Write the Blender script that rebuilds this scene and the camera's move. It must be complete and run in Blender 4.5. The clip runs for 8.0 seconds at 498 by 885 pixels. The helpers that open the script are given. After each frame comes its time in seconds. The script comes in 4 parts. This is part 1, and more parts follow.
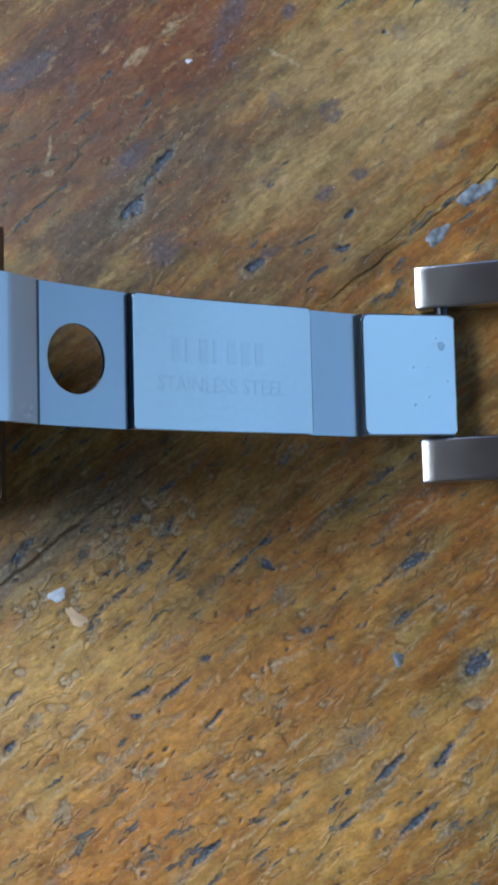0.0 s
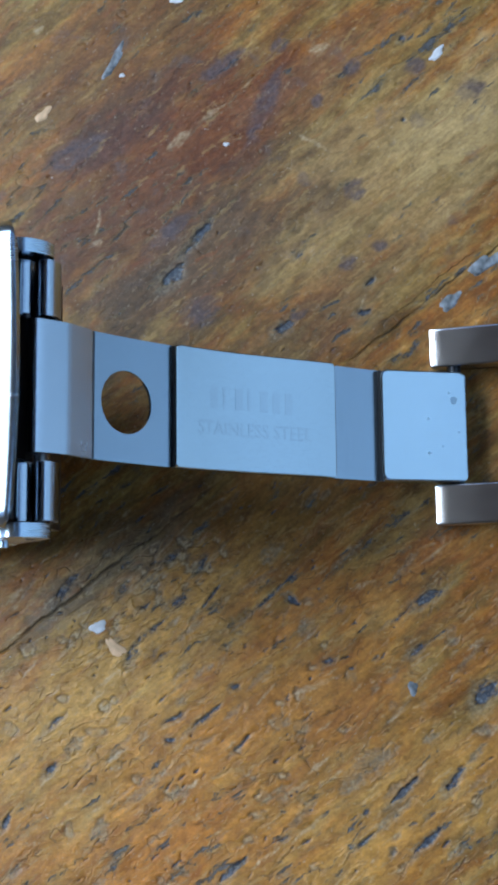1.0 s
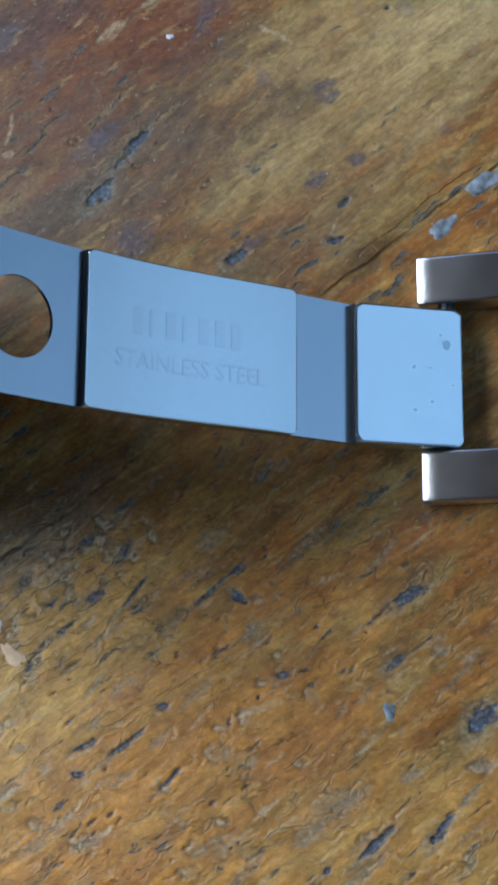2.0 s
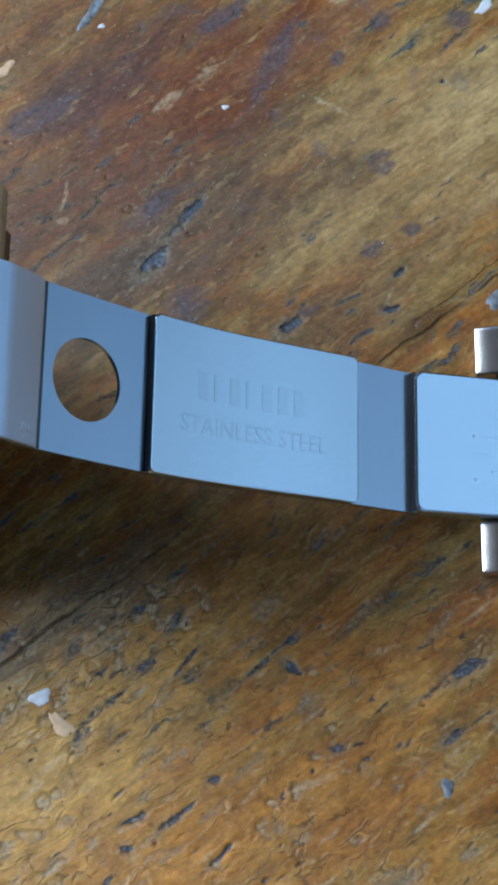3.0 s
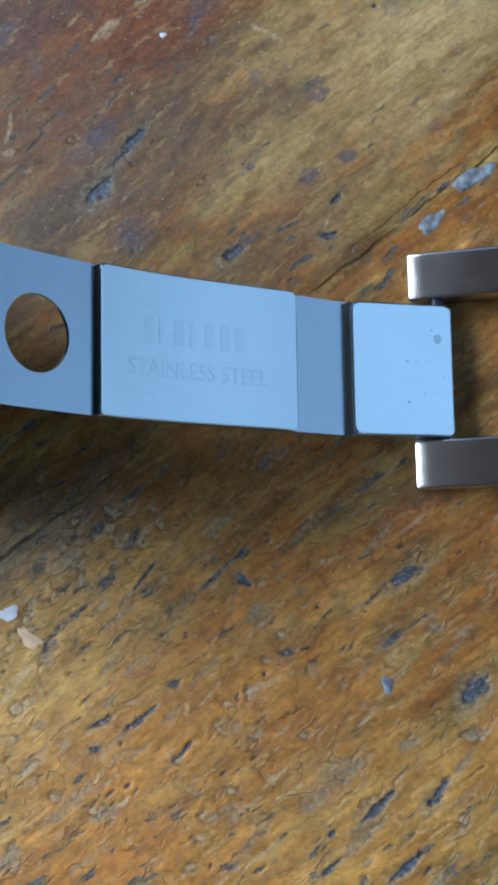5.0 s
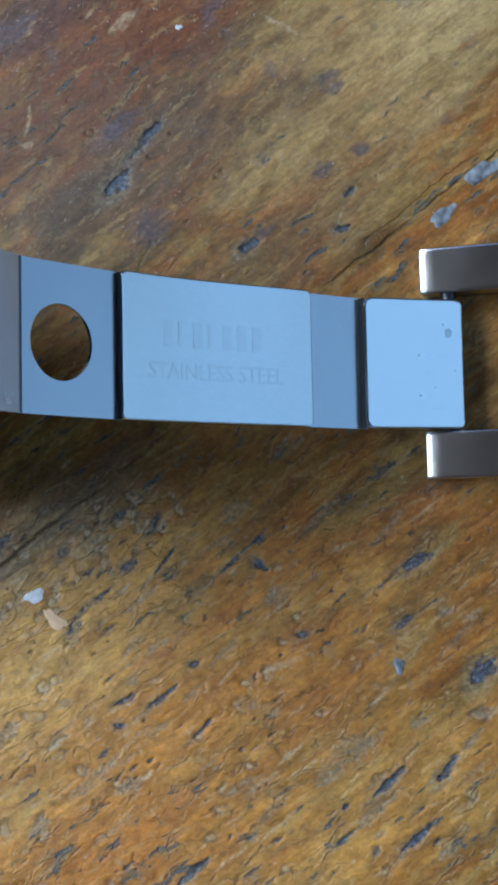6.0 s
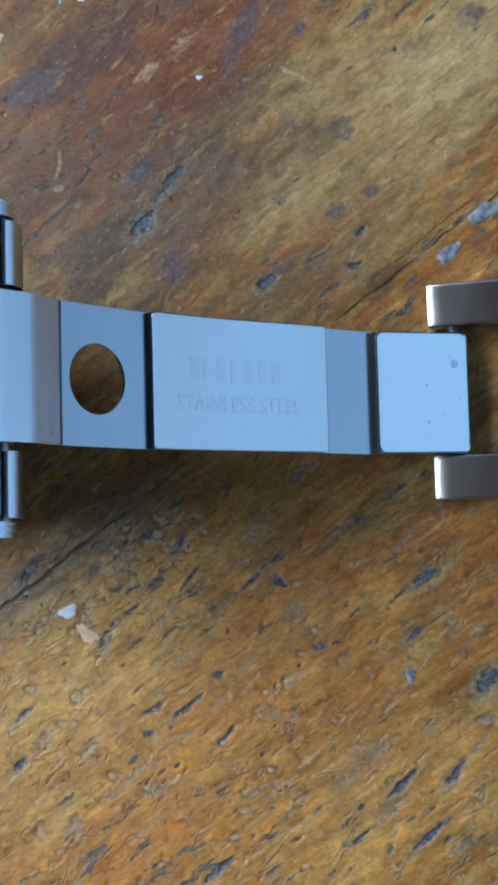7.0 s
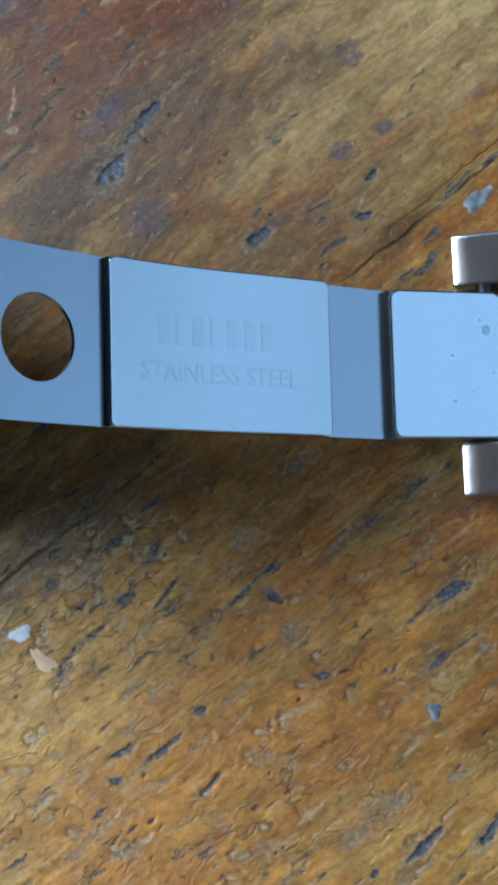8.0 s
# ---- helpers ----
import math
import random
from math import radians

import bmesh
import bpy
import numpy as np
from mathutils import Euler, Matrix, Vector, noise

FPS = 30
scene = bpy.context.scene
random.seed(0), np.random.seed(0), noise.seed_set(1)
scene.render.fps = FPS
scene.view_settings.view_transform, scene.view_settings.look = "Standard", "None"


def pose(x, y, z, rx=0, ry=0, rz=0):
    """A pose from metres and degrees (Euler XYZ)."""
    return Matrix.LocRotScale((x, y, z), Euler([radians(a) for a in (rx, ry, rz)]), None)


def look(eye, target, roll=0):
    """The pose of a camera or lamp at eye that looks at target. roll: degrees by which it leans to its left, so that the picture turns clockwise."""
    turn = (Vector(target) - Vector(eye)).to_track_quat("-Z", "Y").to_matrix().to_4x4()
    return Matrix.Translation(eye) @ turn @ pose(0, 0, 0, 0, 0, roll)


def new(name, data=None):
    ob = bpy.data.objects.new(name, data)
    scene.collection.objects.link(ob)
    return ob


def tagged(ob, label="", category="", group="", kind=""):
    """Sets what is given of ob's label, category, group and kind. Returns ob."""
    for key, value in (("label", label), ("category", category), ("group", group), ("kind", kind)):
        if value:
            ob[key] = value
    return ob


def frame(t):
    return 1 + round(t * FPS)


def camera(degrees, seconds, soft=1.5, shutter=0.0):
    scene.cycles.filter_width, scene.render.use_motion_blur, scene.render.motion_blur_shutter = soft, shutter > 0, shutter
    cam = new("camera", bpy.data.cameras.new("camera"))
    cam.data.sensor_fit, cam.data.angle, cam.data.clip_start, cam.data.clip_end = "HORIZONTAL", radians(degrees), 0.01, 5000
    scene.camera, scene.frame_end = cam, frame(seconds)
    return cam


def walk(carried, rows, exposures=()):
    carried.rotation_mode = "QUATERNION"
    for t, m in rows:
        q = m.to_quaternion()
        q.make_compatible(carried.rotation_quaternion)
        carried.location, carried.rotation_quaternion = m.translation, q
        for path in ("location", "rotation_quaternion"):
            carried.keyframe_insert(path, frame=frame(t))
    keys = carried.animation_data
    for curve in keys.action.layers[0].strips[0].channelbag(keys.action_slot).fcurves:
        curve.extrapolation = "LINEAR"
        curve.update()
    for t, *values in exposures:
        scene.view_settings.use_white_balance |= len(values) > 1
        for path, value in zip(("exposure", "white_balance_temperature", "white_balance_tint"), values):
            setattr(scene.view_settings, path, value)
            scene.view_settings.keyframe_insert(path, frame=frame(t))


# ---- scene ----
# The walk: millimetres over the table top, then degrees (Euler XYZ).
cam = camera(21.5, 8.0, soft=3.7)
MM = 0.001
ROWS = [
    (0, 13.11, -11.13, 89.98, 4.30, 10.46, 0.14),
    (0.5, 14.28, -13.36, 96.31, 6.04, 10.89, 0.43),
    (1, 13.58, -14.96, 98.21, 8.25, 11.00, 0.95),
    (1.2, 12.21, -16.83, 94.08, 8.47, 9.42, 1.03),
    (2.3, 11.18, -17.80, 75.28, 11.61, 9.79, 2.15),
    (2.5, 10.63, -17.18, 76.33, 12.11, 10.13, 2.28),
    (3, 8.25, -18.01, 76.81, 13.95, 9.45, 2.59),
    (3.5, 6.84, -21.53, 82.31, 15.11, 9.31, 2.77),
    (3.8, 6.05, -23.36, 85.47, 15.49, 9.27, 2.57),
    (4, 7.65, -24.69, 84.71, 14.94, 8.71, 2.07),
    (4.5, 10.62, -21.16, 84.30, 11.35, 8.26, 1.04),
    (4.7, 9.77, -17.18, 82.26, 9.46, 8.06, 0.69),
    (5.8, 11.06, -12.02, 81.42, 4.38, 8.96, 0.51),
    (6, 10.22, -10.73, 84.78, 4.00, 8.83, 0.40),
    (6.5, 9.89, -11.70, 91.13, 3.31, 9.02, 0.18),
    (7, 10.27, -9.99, 90.71, 4.28, 9.15, 0.03),
    (7.5, 9.31, -10.53, 78.84, 5.17, 9.52, 0.05),
    (8, 9.33, -11.36, 74.77, 5.60, 9.87, -0.03),
]
EXPOSURES = [(0.0, 0.54, 5600, 5), (1.2, 0.54, 5600, 5), (3.0, 0.60, 5600, 5), (4.0, 0.77, 5600, 5), (4.6, 0.74, 5600, 5), (5.8, 0.59, 5600, 5), (8.0, 0.63, 5600, 5)]
walk(cam, [(t, pose(x * MM, y * MM, z * MM, rx, ry, rz)) for t, x, y, z, rx, ry, rz in ROWS], EXPOSURES)

# ---- world and light ----
world = bpy.data.worlds.new("sky")
scene.world = world
world.use_nodes = True
wn, wl = world.node_tree.nodes, world.node_tree.links
sky = wn.new("ShaderNodeTexSky")
sky.sky_type = "NISHITA"
sky.sun_disc = False
sky.sun_elevation = radians(52)
sky.sun_rotation = radians(-77)
sky.dust_density = 1.2
sky.ozone_density = 2.0
wn["Background"].inputs["Strength"].default_value = 0.14
wl.new(sky.outputs["Color"], wn["Background"].inputs["Color"])
sun = new("sun", bpy.data.lights.new("sun", "SUN"))
sun.data.energy = 2.9
sun.data.angle = radians(46)
sun.data.color = (0.92, 0.98, 1.0)
sun.matrix_world = look((-0.58, 0.20, 0.79), (0, 0, 0))


# ---- materials ----
def nodes_of(name):
    m = bpy.data.materials.new(name)
    m.use_nodes = True
    return m, m.node_tree.nodes, m.node_tree.links, m.node_tree.nodes["Principled BSDF"]


def ramp(n, stops, mode="LINEAR"):
    r = n.new("ShaderNodeValToRGB")
    r.color_ramp.interpolation = mode
    while len(r.color_ramp.elements) < len(stops):
        r.color_ramp.elements.new(0.5)
    for e, (p, c) in zip(r.color_ramp.elements, stops):
        e.position = p
        e.color = (*c, 1) if len(c) == 3 else c
    return r


def grey(v):
    return (v, v, v)


def steel(name, tint, rough, grain=(1, 1, 1), spread=0.08, bump=0.05):
    """Stainless steel whose brushing runs across the axis with the largest grain."""
    m, n, l, b = nodes_of(name)
    co = n.new("ShaderNodeTexCoord")
    mp = n.new("ShaderNodeMapping")
    mp.inputs["Scale"].default_value = [g / MM for g in grain]
    l.new(co.outputs["Object"], mp.inputs["Vector"])
    fine = n.new("ShaderNodeTexNoise")
    fine.inputs["Scale"].default_value = 1.0
    fine.inputs["Detail"].default_value = 5
    l.new(mp.outputs["Vector"], fine.inputs["Vector"])
    broad = n.new("ShaderNodeTexNoise")
    broad.inputs["Scale"].default_value = 0.35 / MM
    broad.inputs["Detail"].default_value = 3
    l.new(co.outputs["Object"], broad.inputs["Vector"])
    both = n.new("ShaderNodeMath")
    both.operation = "ADD"
    l.new(fine.outputs["Fac"], both.inputs[0])
    l.new(broad.outputs["Fac"], both.inputs[1])
    rr = n.new("ShaderNodeMapRange")
    rr.inputs["From Min"].default_value, rr.inputs["From Max"].default_value = 0.6, 1.4
    rr.inputs["To Min"].default_value, rr.inputs["To Max"].default_value = rough - spread, rough + spread
    l.new(both.outputs[0], rr.inputs["Value"])
    l.new(rr.outputs["Result"], b.inputs["Roughness"])
    cr = ramp(n, [(0.3, [c * 0.94 for c in tint]), (0.7, tint)])
    l.new(fine.outputs["Fac"], cr.inputs["Fac"])
    l.new(cr.outputs["Color"], b.inputs["Base Color"])
    b.inputs["Metallic"].default_value = 1.0
    bp = n.new("ShaderNodeBump")
    bp.inputs["Strength"].default_value = bump
    bp.inputs["Distance"].default_value = 0.02 * MM
    l.new(fine.outputs["Fac"], bp.inputs["Height"])
    l.new(bp.outputs["Normal"], b.inputs["Normal"])
    return m


def plain(name, colour, rough, scale=40.0, vary=0.12, metal=0.0):
    m, n, l, b = nodes_of(name)
    co = n.new("ShaderNodeTexCoord")
    tx = n.new("ShaderNodeTexNoise")
    tx.inputs["Scale"].default_value = scale
    tx.inputs["Detail"].default_value = 6
    l.new(co.outputs["Object"], tx.inputs["Vector"])
    cr = ramp(n, [(0.3, [c * (1 - vary) for c in colour]), (0.7, [min(1, c * (1 + vary)) for c in colour])])
    l.new(tx.outputs["Fac"], cr.inputs["Fac"])
    l.new(cr.outputs["Color"], b.inputs["Base Color"])
    b.inputs["Roughness"].default_value = rough
    b.inputs["Metallic"].default_value = metal
    return m


TINT = (0.525, 0.625, 0.69)
brushed = steel("brushed_steel", TINT, 0.18, (0.12, 7, 3), 0.02, 0.03)
brushed_base = steel("brushed_steel_darker", (0.375, 0.455, 0.54), 0.22, (4, 0.25, 4), 0.03, 0.04)
polished = steel("polished_steel", (0.52, 0.62, 0.72), 0.25, (0.4, 5, 0.4), 0.05)
dull = steel("dull_steel", (0.40, 0.41, 0.43), 0.40, (3, 3, 3))


class Nodes:
    """Short names for the nodes of one material."""

    def __init__(self, n, l):
        self.n, self.l = n, l

    def put(self, socket, value):
        if hasattr(value, "links"):
            self.l.new(value, socket)
        else:
            socket.default_value = value

    def math(self, op, a, b=0.0, clamp=False):
        m = self.n.new("ShaderNodeMath")
        m.operation, m.use_clamp = op, clamp
        self.put(m.inputs[0], a)
        self.put(m.inputs[1], b)
        return m.outputs[0]

    def place(self, vec, move=(0, 0, 0), turn=0.0, scale=(1, 1, 1)):
        m = self.n.new("ShaderNodeMapping")
        m.inputs["Location"].default_value = move
        m.inputs["Rotation"].default_value = (0, 0, radians(turn))
        m.inputs["Scale"].default_value = scale
        self.l.new(vec, m.inputs["Vector"])
        return m.outputs["Vector"]

    def noise(self, vec, scale, detail=4.0, rough=0.55, twist=0.0, move=(0, 0, 0)):
        t = self.n.new("ShaderNodeTexNoise")
        t.inputs["Scale"].default_value = 1.0
        t.inputs["Detail"].default_value = detail
        t.inputs["Roughness"].default_value = rough
        t.inputs["Distortion"].default_value = twist
        self.l.new(self.place(vec, move, 0, (*scale, 1)), t.inputs["Vector"])
        return t.outputs["Fac"]

    def cells(self, vec, scale, feature="F1", out="Distance", move=(0, 0, 0)):
        t = self.n.new("ShaderNodeTexVoronoi")
        t.feature = feature
        t.inputs["Scale"].default_value = 1.0
        self.l.new(self.place(vec, move, 0, (*scale, 1)), t.inputs["Vector"])
        return t.outputs[out]

    def step(self, value, lo, hi, to=(0.0, 1.0)):
        r = self.n.new("ShaderNodeMapRange")
        r.interpolation_type = "SMOOTHSTEP"
        self.put(r.inputs["Value"], value)
        r.inputs["From Min"].default_value, r.inputs["From Max"].default_value = lo, hi
        r.inputs["To Min"].default_value, r.inputs["To Max"].default_value = to
        return r.outputs["Result"]

    def mix(self, fac, a, b, mode="MIX"):
        m = self.n.new("ShaderNodeMix")
        m.data_type, m.blend_type = "RGBA", mode
        self.put(m.inputs["Factor"], fac)
        cols = [i for i in m.inputs if i.type == "RGBA"]
        for socket, v in zip(cols, (a, b)):
            self.put(socket, (*v, 1) if isinstance(v, tuple) else v)
        return [o for o in m.outputs if o.type == "RGBA"][0]

    def ramp(self, fac, stops):
        r = ramp(self.n, stops)
        self.l.new(fac, r.inputs["Fac"])
        return r.outputs["Color"]


GRAIN = 37.4
# Broad stained, hazed or darkened patches: centre, half length along the grain, half width, strength; then their
# colour.
PATCHES = [
    ((-10.0, -29.0), 30.0, 11.0, 0.50, (0.57, 0.28, 0.060)),
    ((-13.0, 22.0), 18.0, 7.5, 0.92, (0.145, 0.042, 0.011)),
    ((-21.0, 32.0), 9.0, 3.0, 0.6, (0.19, 0.10, 0.034)),
    # grey sky haze on the varnish, painted into the next two colours
    ((4.0, 19.5), 15.0, 8.5, 0.75, (0.36, 0.265, 0.135)),
    ((11.5, 25.0), 9.0, 5.0, 0.70, (0.47, 0.36, 0.20)),
    # dark stains above the blade, deepened in colour for the shade there
    ((-9.5, 14.5), 14.0, 5.8, 0.80, (0.082, 0.052, 0.042)),
    ((-17.0, 25.5), 9.0, 3.0, 0.75, (0.075, 0.036, 0.036)),
    ((-20.0, 15.5), 11.0, 5.0, 0.75, (0.115, 0.050, 0.024)),
    ((-18.0, 31.0), 14.0, 4.5, 0.6, (0.14, 0.056, 0.018)),
    # brown along the blade: part stain, part painted shade
    ((0.0, 9.2), 11.0, 3.2, 0.55, (0.17, 0.105, 0.060)),
    ((-1.0, 29.0), 9.0, 2.6, 0.45, (0.20, 0.11, 0.075)),
    ((-5.0, -8.0), 16.0, 5.0, 0.62, (0.29, 0.155, 0.040)),
    ((-17.5, -20.0), 16.0, 6.5, 0.70, (0.57, 0.345, 0.10)),
    ((-17.0, -10.5), 10.0, 2.8, 0.65, (0.165, 0.145, 0.120)),
    ((2.0, -22.0), 7.0, 2.0, 0.60, (0.36, 0.15, 0.030)),
    ((8.0, -26.5), 14.0, 4.0, 0.6, (0.46, 0.265, 0.075)),
    ((-9.0, -24.5), 11.0, 3.0, 0.65, (0.50, 0.235, 0.045)),
    ((-13.0, -33.5), 12.0, 3.0, 0.65, (0.45, 0.175, 0.025)),
    ((1.0, -34.0), 14.0, 4.0, 0.6, (0.52, 0.29, 0.075)),
]


# Single marks: centre, half length, half width, turn in degrees.
UPPER_BLUE = [
    (6.0, 31.2, 0.3, 0.28, 32), (6.1, 24.5, 0.2, 0.2, 37), (-10.0, 16.0, 1.8, 0.3, 52), (-12.0, 12.8, 1.4, 0.46, 40), (3.6, 11.6, 0.5, 0.19, 45), (3.2, 9.3, 0.6, 0.21, 13),
    (-3.1, 8.3, 0.9, 0.32, 33), (-11.7, -9.7, 0.8, 0.18, 37), (-9.3, -10.2, 0.8, 0.21, 52), (-15.4, -12.0, 0.8, 0.23, 53), (-3.4, -12.0, 2.7, 0.12, 43), (-20.1, -12.1, 1.6, 0.4, 53),
    (8.0, -12.4, 1.4, 0.3, 30), (-8.6, -12.7, 1.4, 0.12, 51), (-2.2, -12.8, 0.6, 0.2, -29),
]
MIDDLE_BLUE = [
    (-11.1, -13.0, 0.8, 0.29, 33), (-13.7, -13.4, 0.6, 0.16, 33), (6.0, -13.7, 1.2, 0.1, 38), (8.6, -15.3, 0.9, 0.07, 40), (-13.3, -15.4, 1.7, 0.16, 38), (7.2, -16.3, 0.9, 0.19, 35),
    (-14.5, -16.9, 0.8, 0.26, 56), (4.1, -16.9, 0.3, 0.12, 44), (0.6, -17.3, 0.7, 0.17, 13), (12.1, -19.2, 1.2, 0.53, 49), (-6.4, -19.3, 0.5, 0.18, 31), (-8.7, -21.6, 1.5, 0.16, 40),
    (-11.0, -21.7, 0.9, 0.18, 33), (-20.5, -22.3, 1.0, 0.19, 42), (-11.4, -23.4, 0.5, 0.25, 16),
]
LOWER_BLUE = [
    (-6.0, -23.6, 0.8, 0.11, 44), (9.8, -25.5, 1.2, 0.26, 50), (-20.8, -25.9, 0.7, 0.2, 45), (6.4, -26.2, 1.7, 0.24, 44), (3.4, -28.1, 0.3, 0.14, 30), (-24.2, -30.0, 0.7, 0.18, 58),
    (7.8, -30.0, 1.7, 0.2, 47), (3.3, -30.1, 1.1, 0.11, 38), (-2.5, -30.2, 0.4, 0.19, 37), (5.4, -30.8, 0.3, 0.19, 34), (-6.5, -32.6, 1.7, 0.17, 43), (-23.3, -33.5, 0.6, 0.2, 40),
    (11.3, -34.4, 0.9, 0.27, 39), (1.9, -34.9, 1.6, 0.16, 39), (-0.6, -35.5, 1.6, 0.2, 36),
]
GREYED = [
    (-3.9, -9.2, 1.2, 0.51, 39), (-13.3, -11.7, 1.6, 0.78, 26), (1.4, -13.5, 0.5, 0.25, 31), (-1.1, -14.8, 1.0, 0.5, 31), (10.7, -17.0, 1.7, 0.17, 48), (-8.5, -17.9, 0.5, 0.18, 31),
    (-9.3, -18.3, 0.8, 0.21, 52), (12.1, -21.9, 0.8, 0.36, 13), (8.1, -22.6, 0.7, 0.21, 27), (11.2, -23.8, 1.1, 0.19, 45), (-19.0, -24.0, 1.0, 0.5, 31),
]
LOWER_GREYED = [
    (3.8, -24.5, 2.3, 0.72, 32), (-15.6, -24.6, 1.2, 0.18, 38), (2.5, -26.1, 1.3, 0.41, 34), (-13.1, -26.9, 2.6, 0.3, 39), (11.0, -27.8, 1.2, 0.19, 41), (5.5, -28.2, 2.0, 0.29, 44),
    (-16.9, -30.1, 0.9, 0.4, 44), (-12.0, -30.3, 1.7, 0.2, 40), (9.9, -30.5, 0.8, 0.35, 38), (-10.7, -32.6, 1.2, 0.2, -30), (7.6, -34.9, 1.1, 0.27, 29), (-17.6, -35.6, 1.0, 0.51, 51),
]
VIOLET = [
    (-3.8, 31.4, 0.8, 0.39, 25), (-8.4, 30.0, 1.9, 0.57, 34), (2.0, 29.1, 0.7, 0.47, 5), (7.0, 28.9, 0.8, 0.55, 34), (11.3, 26.6, 1.0, 0.68, 20), (-4.9, 26.5, 3.3, 0.56, 67),
    (-0.7, 26.5, 0.5, 0.37, 64), (-20.6, 23.3, 2.4, 0.71, 28), (-1.7, 20.2, 0.5, 0.47, 34), (2.3, 19.1, 0.8, 0.65, -11), (-12.6, 16.2, 2.1, 0.41, 39), (4.3, 14.5, 0.6, 0.35, -2),
    (1.8, 13.2, 0.6, 0.45, 17), (-9.8, 9.7, 1.5, 0.81, 29), (-1.9, 9.2, 0.8, 0.24, 29),
]
PALE = [
    (-24.2, 34.2, 0.6, 0.27, 32), (-0.8, 30.9, 0.8, 0.43, 11), (-9.1, 26.1, 1.7, 0.17, 34), (-11.9, 24.0, 1.3, 0.43, 37), (-1.2, 23.2, 1.5, 0.14, -32), (-18.5, 17.2, 1.2, 0.12, 81),
    (-18.5, 15.6, 0.6, 0.2, 5), (3.0, 10.2, 0.7, 0.08, 69), (3.1, -11.6, 1.2, 0.15, 27), (-24.5, -13.0, 1.2, 0.27, 40), (-16.0, -14.1, 0.7, 0.21, 27),
]
LOWER_PALE = [
    (11.3, -15.9, 0.7, 0.12, 37), (-16.4, -18.9, 1.7, 0.11, 39), (-0.6, -19.2, 2.4, 0.21, 22), (-4.2, -19.9, 1.2, 0.1, 49), (-2.9, -20.8, 1.0, 0.13, 81), (-15.6, -24.7, 1.1, 0.1, 35),
    (-0.1, -24.9, 1.1, 0.16, 40), (-1.6, -26.5, 1.0, 0.17, 34), (-9.6, -26.7, 0.8, 0.15, 41), (-0.8, -29.4, 2.0, 0.1, 40), (-3.9, -31.6, 1.5, 0.12, 38),
]
# Rings left by chipped varnish: centre, half length, half width.
RINGS = [
    (-22.9, -14.5, 0.61, 0.5), (-23.0, -16.9, 0.66, 0.55), (-14.7, -10.4, 0.7, 0.54), (-14.8, -17.9, 0.53, 0.53), (-17.4, -23.0, 0.81, 0.38), (-24.3, -23.1, 0.65, 0.54),
    (-19.2, -30.4, 0.37, 0.74), (-16.6, -30.2, 0.47, 0.89), (-14.0, -26.4, 0.39, 0.31), (-15.9, -20.5, 0.3, 0.3), (-20.1, -20.6, 0.49, 0.33), (-22.3, -12.4, 0.56, 0.39),
    (-3.3, -21.8, 0.51, 0.51), (-1.4, -22.1, 0.71, 0.51), (2.2, -18.2, 0.46, 0.51), (7.5, -20.2, 0.32, 0.32), (9.5, -15.1, 0.44, 0.73), (-4.2, -27.2, 0.61, 0.51),
    (-2.9, -27.4, 0.45, 0.55), (10.7, -29.1, 0.39, 0.34), (11.4, -27.0, 0.33, 0.38), (5.3, -30.8, 0.25, 0.3), (11.8, -22.1, 0.48, 0.43), (7.8, -28.1, 0.34, 0.22),
]


